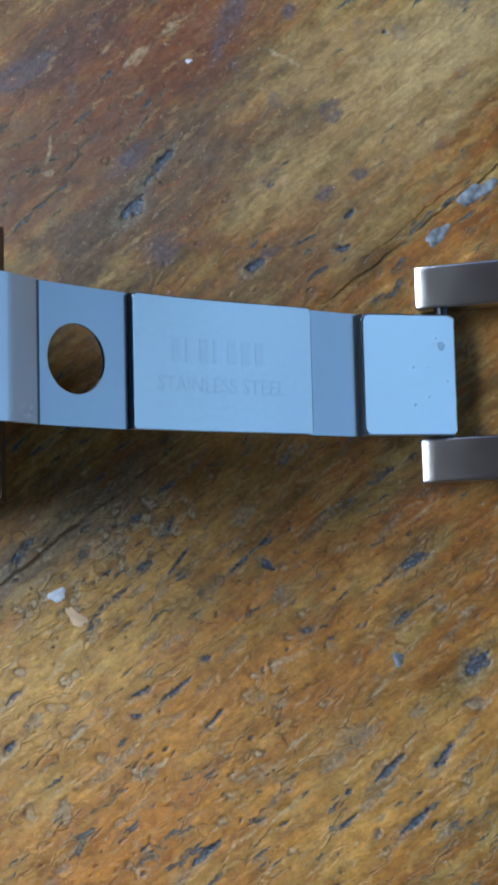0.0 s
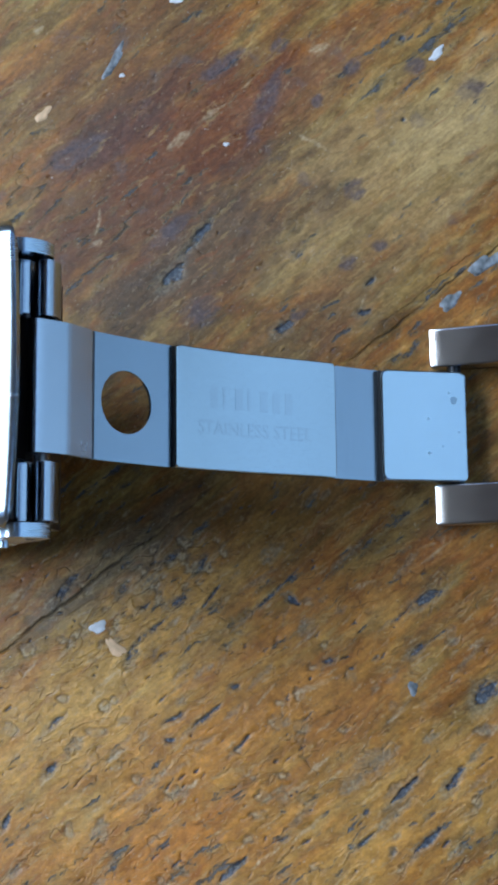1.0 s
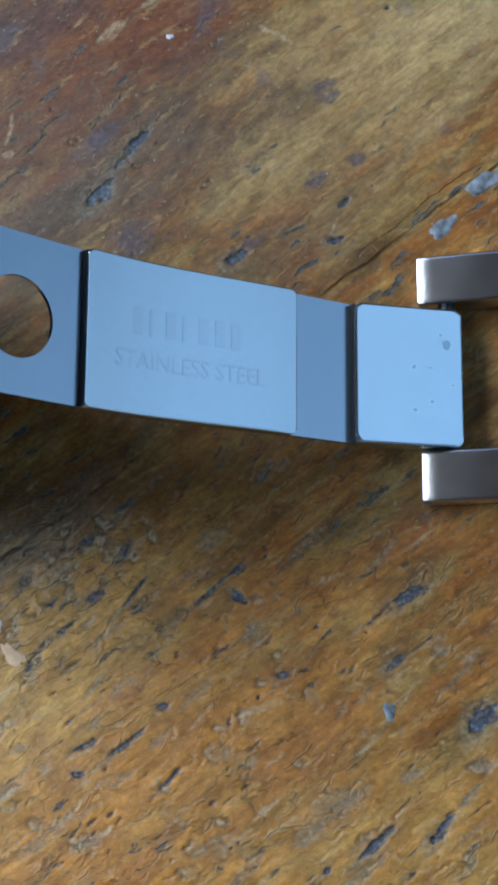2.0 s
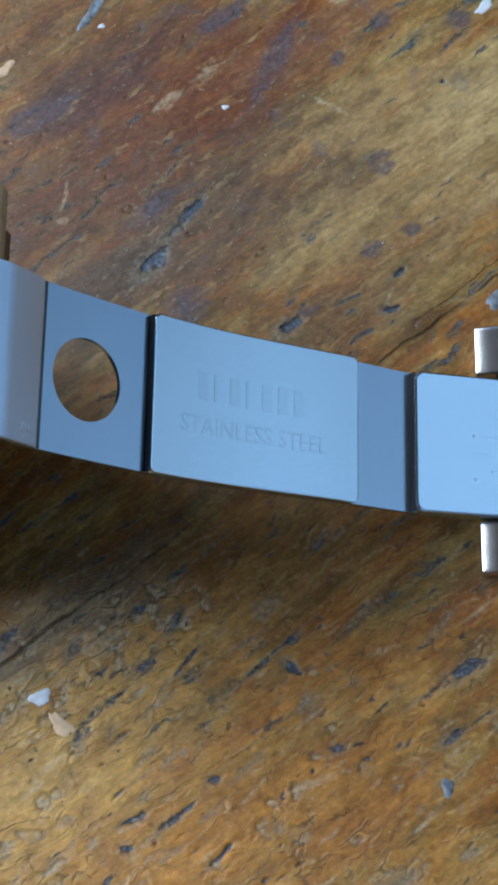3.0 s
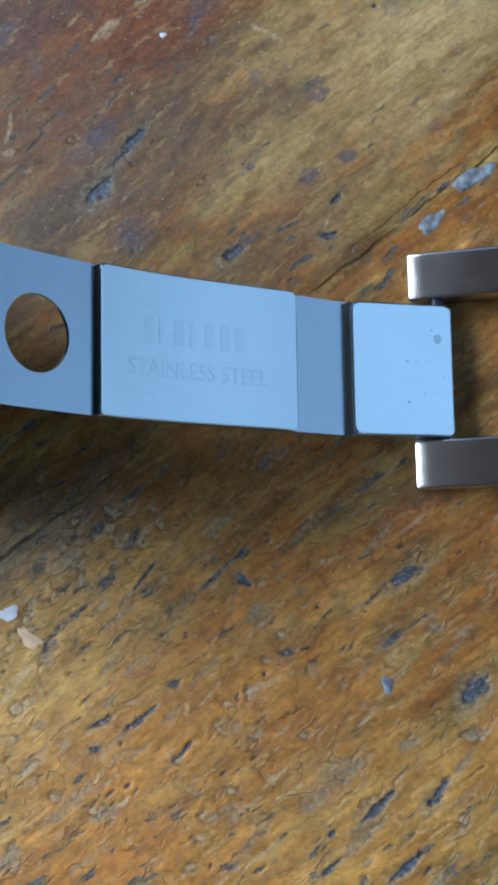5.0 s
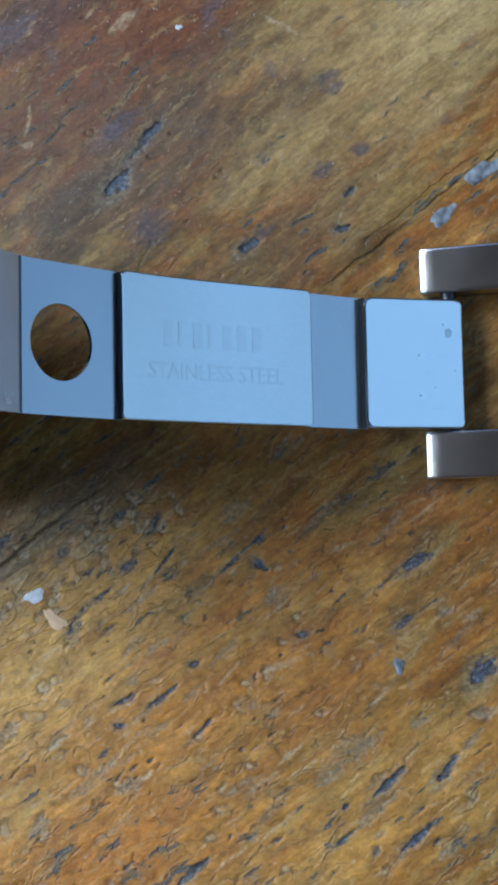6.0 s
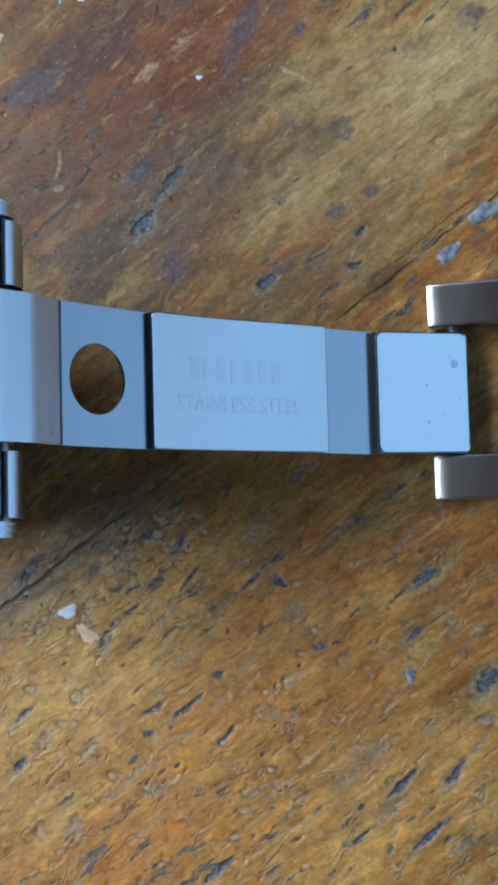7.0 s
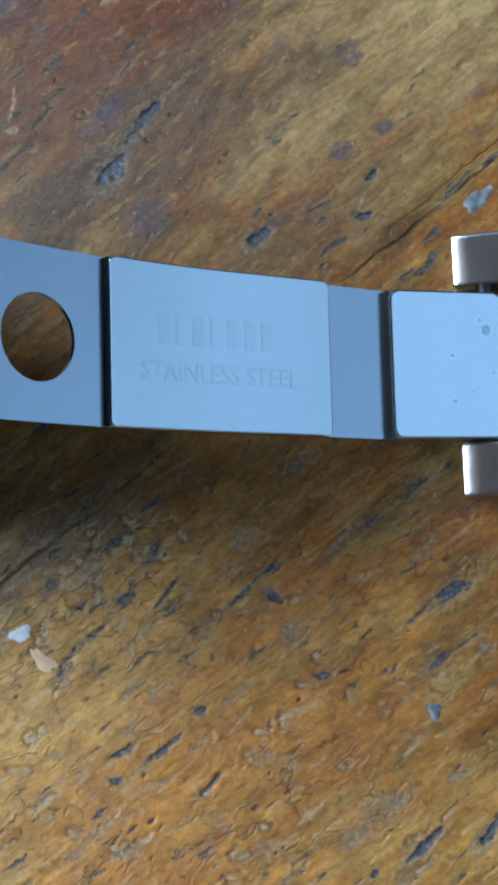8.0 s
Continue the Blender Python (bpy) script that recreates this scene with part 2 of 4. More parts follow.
def worn_wood():
    m, n, l, b = nodes_of("worn_varnished_wood")
    k = Nodes(n, l)
    co = n.new("ShaderNodeTexCoord").outputs["Object"]
    mm = k.place(co, scale=(1000, 1000, 1000))
    # gentle waver of the grain, and a fine jitter
    def shifted(vec, scale, detail, amount):
        w = n.new("ShaderNodeTexNoise")
        w.inputs["Scale"].default_value = scale
        w.inputs["Detail"].default_value = detail
        l.new(mm, w.inputs["Vector"])
        o = n.new("ShaderNodeVectorMath")
        o.operation = "MULTIPLY_ADD"
        l.new(w.outputs["Color"], o.inputs[0])
        o.inputs[1].default_value = (amount, amount, 0)
        l.new(vec, o.inputs[2])
        return o.outputs["Vector"]

    bent = shifted(shifted(mm, 0.12, 2, 1.6), 1.6, 5, 0.55)
    g = k.place(bent, turn=-GRAIN)
    straight = k.place(mm, turn=-GRAIN)
    fine = k.noise(mm, (2.6, 2.6), 5, 0.62)
    # tone along the grain, drifting between olive and orange
    tone = k.noise(g, (0.11, 0.45), 8, 0.68)
    hue = k.step(k.noise(g, (0.10, 0.38), 5, 0.6, 0, (40, 13, 0)), 0.40, 0.60)
    orange = k.ramp(tone, [(0.30, (0.135, 0.050, 0.010)), (0.44, (0.27, 0.105, 0.018)), (0.55, (0.36, 0.165, 0.035)), (0.68, (0.48, 0.27, 0.085))])
    olive = k.ramp(tone, [(0.30, (0.085, 0.050, 0.014)), (0.44, (0.185, 0.112, 0.030)), (0.55, (0.29, 0.19, 0.060)), (0.68, (0.46, 0.34, 0.145))])
    col = k.mix(hue, olive, orange)
    # broad patches: stains, with sky haze and shade by the blade painted in
    stain_and_light = n.new("ShaderNodeAttribute")
    stain_and_light.attribute_name = "stain_and_light"
    kept = k.math("SUBTRACT", 1.0, stain_and_light.outputs["Alpha"])
    col = k.mix(1.0, col, kept, "MULTIPLY")
    col = k.mix(1.0, col, stain_and_light.outputs["Color"], "ADD")
    # fibres, mottling and fine grit
    fibre = k.noise(g, (0.55, 3.2), 6, 0.7)
    col = k.mix(1.0, col, k.ramp(fibre, [(0.27, grey(0.64)), (0.5, grey(1.0)), (0.73, grey(1.34))]), "MULTIPLY")
    mottle = k.noise(g, (0.55, 0.95), 8, 0.72, 0, (9, 70, 0))
    col = k.mix(1.0, col, k.ramp(mottle, [(0.30, (0.62, 0.60, 0.58)), (0.5, grey(1.0)), (0.70, (1.30, 1.32, 1.36))]), "MULTIPLY")
    col = k.mix(0.55, col, k.ramp(fine, [(0.30, grey(0.66)), (0.5, grey(1.0)), (0.70, grey(1.34))]), "MULTIPLY")
    # patches with torn edges, each of its own tone
    torn = k.place(shifted(mm, 0.9, 7, 2.2), turn=-GRAIN)
    shade = n.new("ShaderNodeSeparateColor")
    l.new(k.cells(torn, (0.30, 0.85), "F1", "Color", (8, 5, 0)), shade.inputs["Color"])
    col = k.mix(0.65, col, k.ramp(shade.outputs["Red"], [(0.0, (0.80, 0.77, 0.72)), (0.5, grey(1.0)), (1.0, (1.18, 1.22, 1.28))]), "MULTIPLY")
    # pale worn streaks
    rag = k.math("MULTIPLY", k.math("SUBTRACT", fine, 0.5), 0.16)
    pale = k.step(k.math("ADD", k.noise(g, (0.24, 1.1), 6, 0.65, 0, (31, 9, 0)), rag), 0.575, 0.64)
    col = k.mix(k.math("MULTIPLY", pale, 0.34), col, (0.48, 0.35, 0.17))
    # reddish stain lines
    red = k.step(k.math("ADD", k.noise(g, (0.16, 1.0), 6, 0.65, 0, (3, 77, 0)), rag), 0.57, 0.70)
    col = k.mix(k.math("MULTIPLY", red, 0.5), col, (0.23, 0.062, 0.012))
    col = k.mix(1.0, col, (0.84, 0.765, 0.58), "MULTIPLY")
    # where the pits gather
    crowd = k.noise(mm, (0.075, 0.075), 3, 0.5, 0, (11, 4, 0))
    # grey halo and dark blue pits along the grain
    pit = k.math("ADD", k.noise(g, (0.32, 1.2), 6, 0.64, 0, (50, 20, 0)), k.math("MULTIPLY", k.math("SUBTRACT", crowd, 0.5), 0.34))
    pit = k.math("ADD", pit, rag)
    halo = k.step(pit, 0.57, 0.66)
    core = k.step(pit, 0.635, 0.69)
    col = k.mix(k.math("MULTIPLY", halo, 0.45), col, (0.20, 0.165, 0.09))
    col = k.mix(k.math("MULTIPLY", core, 0.85), col, k.ramp(fine, [(0.40, (0.026, 0.034, 0.050)), (0.62, (0.095, 0.11, 0.13))]))
    # soft violet-grey blotches past the long crack
    side = n.new("ShaderNodeSeparateXYZ")
    l.new(straight, side.inputs[0])
    blot = k.math("ADD", k.noise(mm, (0.38, 0.38), 5, 0.62, 0, (17, 41, 0)), rag)
    blot = k.math("MULTIPLY", k.step(blot, 0.575, 0.70), k.step(side.outputs["Y"], 2.0, 6.0))
    col = k.mix(k.math("MULTIPLY", blot, 0.40), col, (0.10, 0.08, 0.085))
    nick = k.step(k.math("ADD", k.noise(g, (0.7, 2.0), 5, 0.65, 0, (5, 90, 0)), rag), 0.645, 0.72)
    col = k.mix(k.math("MULTIPLY", nick, 0.6), col, (0.06, 0.05, 0.045))
    # single marks: blue-black filler, its grey margin, pale wear and violet stains
    near = n.new("ShaderNodeAttribute")
    near.attribute_name = "marks"
    apart = n.new("ShaderNodeSeparateColor")
    l.new(near.outputs["Color"], apart.inputs["Color"])
    tear = k.math("MULTIPLY", k.math("SUBTRACT", k.noise(g, (2.0, 4.4), 4, 0.62, 0, (6, 33, 0)), 0.5), 1.5)
    filler = k.step(k.math("ADD", apart.outputs["Red"], tear), 0.28, 0.85)
    filler = k.math("MULTIPLY", filler, k.step(apart.outputs["Red"], 0.05, 0.3))
    greyed = k.math("MULTIPLY", apart.outputs["Green"], k.step(tear, -0.35, 0.30, (0.35, 1.25)))
    worn = k.math("MULTIPLY", apart.outputs["Blue"], k.step(tear, -0.30, 0.25, (0.3, 1.2)))
    col = k.mix(k.math("MULTIPLY", near.outputs["Alpha"], 0.75), col, k.ramp(fine, [(0.36, (0.038, 0.030, 0.044)), (0.64, (0.095, 0.078, 0.092))]))
    col = k.mix(k.math("MULTIPLY", greyed, 0.62), col, k.ramp(fine, [(0.34, (0.07, 0.07, 0.066)), (0.5, (0.165, 0.155, 0.118)), (0.66, (0.32, 0.29, 0.205))]))
    col = k.mix(k.math("MULTIPLY", worn, 0.52), col, k.ramp(fine, [(0.36, (0.40, 0.29, 0.15)), (0.64, (0.60, 0.49, 0.32))]))
    col = k.mix(k.math("MULTIPLY", filler, 0.9), col, k.ramp(fine, [(0.36, (0.018, 0.026, 0.046)), (0.53, (0.048, 0.066, 0.098)), (0.66, (0.15, 0.18, 0.22))]))
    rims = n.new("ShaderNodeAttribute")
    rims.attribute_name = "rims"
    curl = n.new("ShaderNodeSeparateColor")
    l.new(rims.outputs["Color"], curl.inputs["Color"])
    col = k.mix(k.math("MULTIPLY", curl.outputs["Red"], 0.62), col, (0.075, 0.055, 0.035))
    # pale tint painted as the lit edge of each chip
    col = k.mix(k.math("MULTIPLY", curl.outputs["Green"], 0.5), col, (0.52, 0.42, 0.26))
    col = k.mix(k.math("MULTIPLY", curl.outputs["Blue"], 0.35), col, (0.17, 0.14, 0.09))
    # chipped layers of varnish: plates of differing height with dark broken edges
    chip = k.place(shifted(mm, 0.8, 6, 1.9), turn=-GRAIN)
    edge = k.cells(chip, (0.30, 0.70), "DISTANCE_TO_EDGE")
    flaky = k.step(k.noise(mm, (0.11, 0.11), 3, 0.5, 0, (60, 2, 0)), 0.44, 0.58)
    broken = k.step(k.noise(g, (0.6, 1.0), 5, 0.65, 0, (22, 8, 0)), 0.50, 0.60)
    flaky = k.math("MULTIPLY", flaky, k.step(side.outputs["Y"], -4.0, 4.0, (1.0, 0.15)))
    rim = k.math("MULTIPLY", k.math("MULTIPLY", k.step(edge, 0.0, 0.05, (1.0, 0.0)), flaky), broken)
    col = k.mix(k.math("MULTIPLY", rim, 0.5), col, (0.07, 0.05, 0.03))
    level = k.cells(chip, (0.30, 0.70), "F1", "Color")
    # hairline cracks that curl through the varnish, with a lifted pale lip
    curly = k.place(shifted(shifted(mm, 0.35, 4, 2.2), 1.6, 3, 0.30), turn=-GRAIN)
    hair = k.cells(curly, (0.24, 1.0), "DISTANCE_TO_EDGE", "Distance", (4, 19, 0))
    parted = k.step(k.noise(g, (0.35, 0.8), 5, 0.65, 0, (71, 12, 0)), 0.50, 0.64)
    parted = k.math("MULTIPLY", parted, k.step(side.outputs["Y"], -3.0, 5.0, (1.0, 0.35)))
    flaked = n.new("ShaderNodeVectorMath")
    flaked.operation = "DISTANCE"
    l.new(bent, flaked.inputs[0])
    flaked.inputs[1].default_value = (-14.0, -12.0, 0)
    parted = k.math("MAXIMUM", parted, k.math("MULTIPLY", k.step(flaked.outputs["Value"], 3.5, 9.0, (1.0, 0.0)), k.step(k.noise(g, (0.5, 0.9), 4, 0.6, 0, (15, 27, 0)), 0.40, 0.56)))
    hairline = k.math("MULTIPLY", k.step(hair, 0.012, 0.05, (1.0, 0.0)), parted)
    lip = k.math("MULTIPLY", k.math("MULTIPLY", k.step(hair, 0.035, 0.07), k.step(hair, 0.07, 0.14, (1.0, 0.0))), parted)
    col = k.mix(k.math("MULTIPLY", lip, 0.22), col, (0.55, 0.40, 0.19))
    col = k.mix(k.math("MULTIPLY", hairline, 0.28), col, (0.055, 0.036, 0.022))
    plate = n.new("ShaderNodeSeparateColor")
    l.new(k.cells(curly, (0.24, 1.0), "F1", "Color", (4, 19, 0)), plate.inputs["Color"])
    # small round marks
    rv = shifted(mm, 1.3, 4, 0.5)
    ringd = k.cells(rv, (0.27, 0.27), "F1", "Distance", (3.3, 1.7, 0))
    ringr = n.new("ShaderNodeSeparateColor")
    l.new(k.cells(rv, (0.27, 0.27), "F1", "Color", (3.3, 1.7, 0)), ringr.inputs["Color"])
    ring = k.step(k.math("ABSOLUTE", k.math("SUBTRACT", ringd, k.math("ADD", 0.10, k.math("MULTIPLY", ringr.outputs["Green"], 0.08)))), 0.008, 0.032, (1.0, 0.0))
    ring = k.math("MULTIPLY", k.math("MULTIPLY", ring, k.step(ringr.outputs["Red"], 0.55, 0.57)), k.step(k.noise(mm, (0.9, 0.9), 4), 0.42, 0.58))
    col = k.mix(k.math("MULTIPLY", ring, 0.35), col, (0.08, 0.06, 0.04))
    # two long cracks along the grain, and finer ones
    sep = n.new("ShaderNodeSeparateXYZ")
    l.new(straight, sep.inputs[0])
    u, v = sep.outputs["X"], sep.outputs["Y"]
    waver = k.math("MULTIPLY", k.math("SUBTRACT", k.noise(straight, (0.16, 0.02), 8, 0.72), 0.5), 1.7)
    crack = 0.0
    for v0, u0, u1, w in ((1.75, -34.0, -8.0, 0.16), (3.12, 3.5, 40.0, 0.14), (3.9, 9.0, 19.0, 0.045)):
        d = k.math("ABSOLUTE", k.math("SUBTRACT", k.math("ADD", v, waver), v0))
        d = k.math("ADD", d, k.math("MULTIPLY", k.noise(straight, (0.7, 2.0), 3, 0.6, 0, (v0, 0, 0)), w * 1.1))
        line = k.step(d, w * 0.45, w * 1.7, (1.0, 0.0))
        span = k.math("MULTIPLY", k.step(u, u0, u0 + 3), k.step(u, u1 - 3, u1, (1.0, 0.0)))
        line = k.math("MULTIPLY", line, span)
        crack = line if crack == 0.0 else k.math("MAXIMUM", crack, line)
    crack = k.math("MULTIPLY", crack, k.step(k.noise(straight, (0.45, 1.5), 5, 0.65, 0, (7, 55, 0)), 0.36, 0.54, (0.25, 1.0)))
    col = k.mix(k.math("MULTIPLY", crack, 0.85), col, (0.04, 0.025, 0.012))
    # fine bright grit where the varnish has gone dull
    grit = k.step(k.noise(g, (2.4, 3.6), 3, 0.6, 0, (44, 61, 0)), 0.62, 0.72)
    col = k.mix(k.math("MULTIPLY", grit, 0.36), col, (0.46, 0.40, 0.29))
    # pale dust specks
    speck = k.step(k.noise(mm, (2.6, 2.6), 2, 0.5, 0, (14, 3, 0)), 0.755, 0.79)
    col = k.mix(k.math("MULTIPLY", speck, 0.7), col, (0.55, 0.53, 0.52))
    l.new(col, b.inputs["Base Color"])
    rough = k.step(k.noise(g, (0.4, 1.2), 4, 0.6, 0, (2, 2, 0)), 0.3, 0.7, (0.27, 0.46))
    rough = k.math("ADD", rough, k.math("MULTIPLY", halo, 0.25))
    l.new(rough, b.inputs["Roughness"])
    b.inputs["Specular IOR Level"].default_value = 0.30
    # relief
    lev = n.new("ShaderNodeSeparateColor")
    l.new(level, lev.inputs["Color"])
    high = k.math("MULTIPLY", k.math("MULTIPLY", lev.outputs["Red"], flaky), 0.5)
    high = k.math("ADD", high, k.math("MULTIPLY", fibre, 0.35))
    high = k.math("ADD", high, k.math("MULTIPLY", mottle, 0.5))
    high = k.math("ADD", high, k.math("MULTIPLY", fine, 0.15))
    high = k.math("ADD", high, k.math("MULTIPLY", shade.outputs["Red"], 0.22))
    high = k.math("ADD", high, k.math("MULTIPLY", k.math("MULTIPLY", plate.outputs["Green"], parted), 0.28))
    high = k.math("ADD", high, k.math("MULTIPLY", lip, 0.18))
    high = k.math("SUBTRACT", high, k.math("MULTIPLY", hairline, 0.20))
    high = k.math("SUBTRACT", high, k.math("MULTIPLY", filler, 0.5))
    high = k.math("SUBTRACT", high, k.math("MULTIPLY", core, 0.9))
    high = k.math("SUBTRACT", high, k.math("MULTIPLY", crack, 1.2))
    high = k.math("SUBTRACT", high, k.math("MULTIPLY", rim, 0.35))
    high = k.math("SUBTRACT", high, k.math("MULTIPLY", ring, 0.3))
    bp = n.new("ShaderNodeBump")
    bp.inputs["Strength"].default_value = 0.75
    bp.inputs["Distance"].default_value = 0.16 * MM
    l.new(high, bp.inputs["Height"])
    l.new(bp.outputs["Normal"], b.inputs["Normal"])
    return m


wood = worn_wood()
polished_soft = steel("satin_steel", (0.50, 0.565, 0.64), 0.23, (0.5, 0.2, 0.5), 0.06)
prong_steel = steel("scuffed_steel", (0.53, 0.52, 0.53), 0.19, (0.6, 1.2, 0.6), 0.02, 0.03)
engraving = steel("engraved_steel", (0.485, 0.57, 0.63), 0.18, (3, 3, 3), 0.02, 0.02)
dented = steel("dented_steel", (0.43, 0.52, 0.575), 0.30, (3, 3, 3), 0.05, 0.1)
engraving_faint = steel("faintly_engraved_steel", (0.497, 0.585, 0.647), 0.18, (3, 3, 3), 0.02, 0.02)
# steel darkened to stand in for shade
dark_steel = steel("shade_dark_steel", (0.09, 0.095, 0.105), 0.45, (3, 3, 3))
# dark brown that stands in for shade and a brown reflection
block_steel = steel("shade_brown_steel", (0.17, 0.15, 0.14), 0.34, (3, 3, 3))
# black that stands in for shade in gaps and holes
black = plain("shade_black", (0.02, 0.02, 0.022), 0.6)
white_paint = plain("white_paint", (0.60, 0.62, 0.66), 0.7, 1500, 0.2)
cream_paint = plain("cream_paint", (0.62, 0.42, 0.25), 0.7, 1500, 0.2)
grey_paint = plain("blue_grey_paint", (0.155, 0.175, 0.20), 0.6, 1400, 0.85)
floor_mat = plain("pale_floor", (0.27, 0.29, 0.32), 0.7, 3.0)
pale_wall = plain("blue_grey_wall", (0.40, 0.52, 0.64), 0.8, 3.0)
dark_wall = plain("brown_wall", (0.16, 0.11, 0.08), 0.8, 3.0)


# ---- mesh helpers ----
def link(name, bm, material, parent=None, label=""):
    me = bpy.data.meshes.new(name)
    bmesh.ops.recalc_face_normals(bm, faces=bm.faces)
    bm.to_mesh(me)
    bm.free()
    me.materials.append(material)
    ob = new(name, me)
    if parent is not None:
        ob.parent = parent
    return tagged(ob, label)


part = link


def smooth(ob, angle=35):
    ob.data.shade_smooth()
    ob.data.set_sharp_from_angle(angle=radians(angle))
    return ob


def box(bm, x0, x1, y0, y1, z0, z1, s=1.0):
    v = [bm.verts.new((x * s, y * s, z * s)) for x in (x0, x1) for y in (y0, y1) for z in (z0, z1)]
    for f in ((0, 1, 3, 2), (4, 6, 7, 5), (0, 4, 5, 1), (2, 3, 7, 6), (0, 2, 6, 4), (1, 5, 7, 3)):
        bm.faces.new([v[i] for i in f])


def bevel(bm, width, segments=3, test=None):
    edges = [e for e in bm.edges if len(e.link_faces) == 2 and e.calc_face_angle() > 0.5 and (test is None or test(e))]
    bmesh.ops.bevel(bm, geom=edges, offset=width, segments=segments, affect="EDGES", profile=0.5, clamp_overlap=True)


def empty(name, m):
    ob = new(name)
    ob.empty_display_size = 0.005
    ob.matrix_world = m
    return ob


def hermite(knots, samples=8):
    """Smooth line through (x, z, slope) knots: a list of (x, z)."""
    out = []
    for (x0, z0, m0), (x1, z1, m1) in zip(knots, knots[1:]):
        for i in range(samples):
            t, w = i / samples, x1 - x0
            a, b, c, d = 2 * t**3 - 3 * t**2 + 1, t**3 - 2 * t**2 + t, 3 * t**2 - 2 * t**3, t**3 - t**2
            out.append((x0 + w * t, a * z0 + b * w * m0 + c * z1 + d * w * m1))
    out.append(knots[-1][:2])
    return out


def normals(line):
    """Unit normals on the left of the line's way."""
    out = []
    for i in range(len(line)):
        (x0, z0), (x1, z1) = line[max(i - 1, 0)], line[min(i + 1, len(line) - 1)]
        d = math.hypot(x1 - x0, z1 - z0)
        out.append((-(z1 - z0) / d, (x1 - x0) / d))
    return out


def lifted(line, d):
    return [(x + nx * d, z + nz * d) for (x, z), (nx, nz) in zip(line, normals(line))]


def sheet(bm, line, thick, y0, y1, cols=1):
    """A bent sheet: the line is its upper side, the thickness lies on its right, from y0 to y1."""
    low = lifted(line, -thick)
    ys = [y0 + (y1 - y0) * j / cols for j in range(cols + 1)]
    top = [[bm.verts.new((x * MM, y * MM, z * MM)) for y in ys] for x, z in line]
    bot = [[bm.verts.new((x * MM, y * MM, z * MM)) for y in ys] for x, z in low]
    for i in range(len(line) - 1):
        for j in range(cols):
            bm.faces.new((top[i][j], top[i][j + 1], top[i + 1][j + 1], top[i + 1][j]))
            bm.faces.new((bot[i][j], bot[i + 1][j], bot[i + 1][j + 1], bot[i][j + 1]))
        bm.faces.new((top[i][0], top[i + 1][0], bot[i + 1][0], bot[i][0]))
        bm.faces.new((top[i][-1], bot[i][-1], bot[i + 1][-1], top[i + 1][-1]))
    for i in (0, -1):
        for j in range(cols):
            bm.faces.new((top[i][j], bot[i][j], bot[i][j + 1], top[i][j + 1]))


def rod(bm, axis, c, r, a, b, n=20):
    """A cylinder along y (or x, z) from a to b round the centre c."""
    order = {"y": lambda u, v, w: (c[0] + u, w, c[1] + v), "z": lambda u, v, w: (c[0] + u, c[1] + v, w)}[axis]
    rings = []
    for w in (a, b):
        rings.append([bm.verts.new(tuple(q * MM for q in order(r * math.cos(2 * math.pi * i / n), r * math.sin(2 * math.pi * i / n), w))) for i in range(n)])
    for i in range(n):
        bm.faces.new((rings[0][i], rings[0][(i + 1) % n], rings[1][(i + 1) % n], rings[1][i]))
    bm.faces.new(rings[0])
    bm.faces.new(rings[1])


# ---- ground, and unseen walls and board added to shape light and reflections ----
def unseen_surround():
    bm = bmesh.new()
    box(bm, -400, 400, -400, 400, -0.85, -0.75)
    tagged(link("ground", bm, floor_mat), "plain grey ground under the table", "ground", kind="structure")
    # brown walls added out of view to cut the side light
    bm = bmesh.new()
    box(bm, -4.0, 3.0, -1.75, -1.6, -0.75, 1.85)
    tagged(link("unseen_wall_south", bm, dark_wall), "unseen brown wall added to hold off side light", "wall", kind="structure")
    bm = bmesh.new()
    box(bm, -4.0, 3.0, 2.0, 2.15, -0.75, 2.3)
    tagged(link("unseen_wall_north", bm, dark_wall), "unseen brown wall added to hold off side light", "wall", kind="structure")
    # pale wall added out of view for the steel to reflect
    bm = bmesh.new()
    box(bm, 3.0, 3.15, -1.75, 2.15, -0.75, 4.2)
    tagged(link("reflected_wall_east", bm, pale_wall), "unseen blue-grey wall added for the steel to reflect", "wall", kind="structure")
    # board added out of view to block the sky and part of the sun
    bm = bmesh.new()
    box(bm, -0.55, 0.50, -1.75, 0.56, 1.0, 1.1)
    tagged(link("ceiling", bm, dark_wall), "unseen brown board added to block the sky overhead", "ceiling", kind="structure")


unseen_surround()


# ---- the table ----
def lattice(seed):
    return np.random.default_rng(seed).random((64, 64))


def field(u, v, seed, octaves=4, rough=0.55):
    """Layered value noise, about 0 to 1, at the places u, v."""
    total, weight, out = 0.0, 1.0, np.zeros_like(u)
    for o in range(octaves):
        g = lattice(seed + o)
        iu, iv = np.floor(u).astype(int), np.floor(v).astype(int)
        fu, fv = u - iu, v - iv
        fu, fv = fu * fu * (3 - 2 * fu), fv * fv * (3 - 2 * fv)
        a, b = g[iu % 64, iv % 64], g[(iu + 1) % 64, iv % 64]
        c, d = g[iu % 64, (iv + 1) % 64], g[(iu + 1) % 64, (iv + 1) % 64]
        out += weight * ((a * (1 - fu) + b * fu) * (1 - fv) + (c * (1 - fu) + d * fu) * fv)
        total += weight
        weight *= rough
        u, v = u * 2.03 + 7.1, v * 2.03 + 3.7
    return out / total


def smoothstep(v, lo, hi):
    t = np.clip((v - lo) / (hi - lo), 0, 1)
    return t * t * (3 - 2 * t)


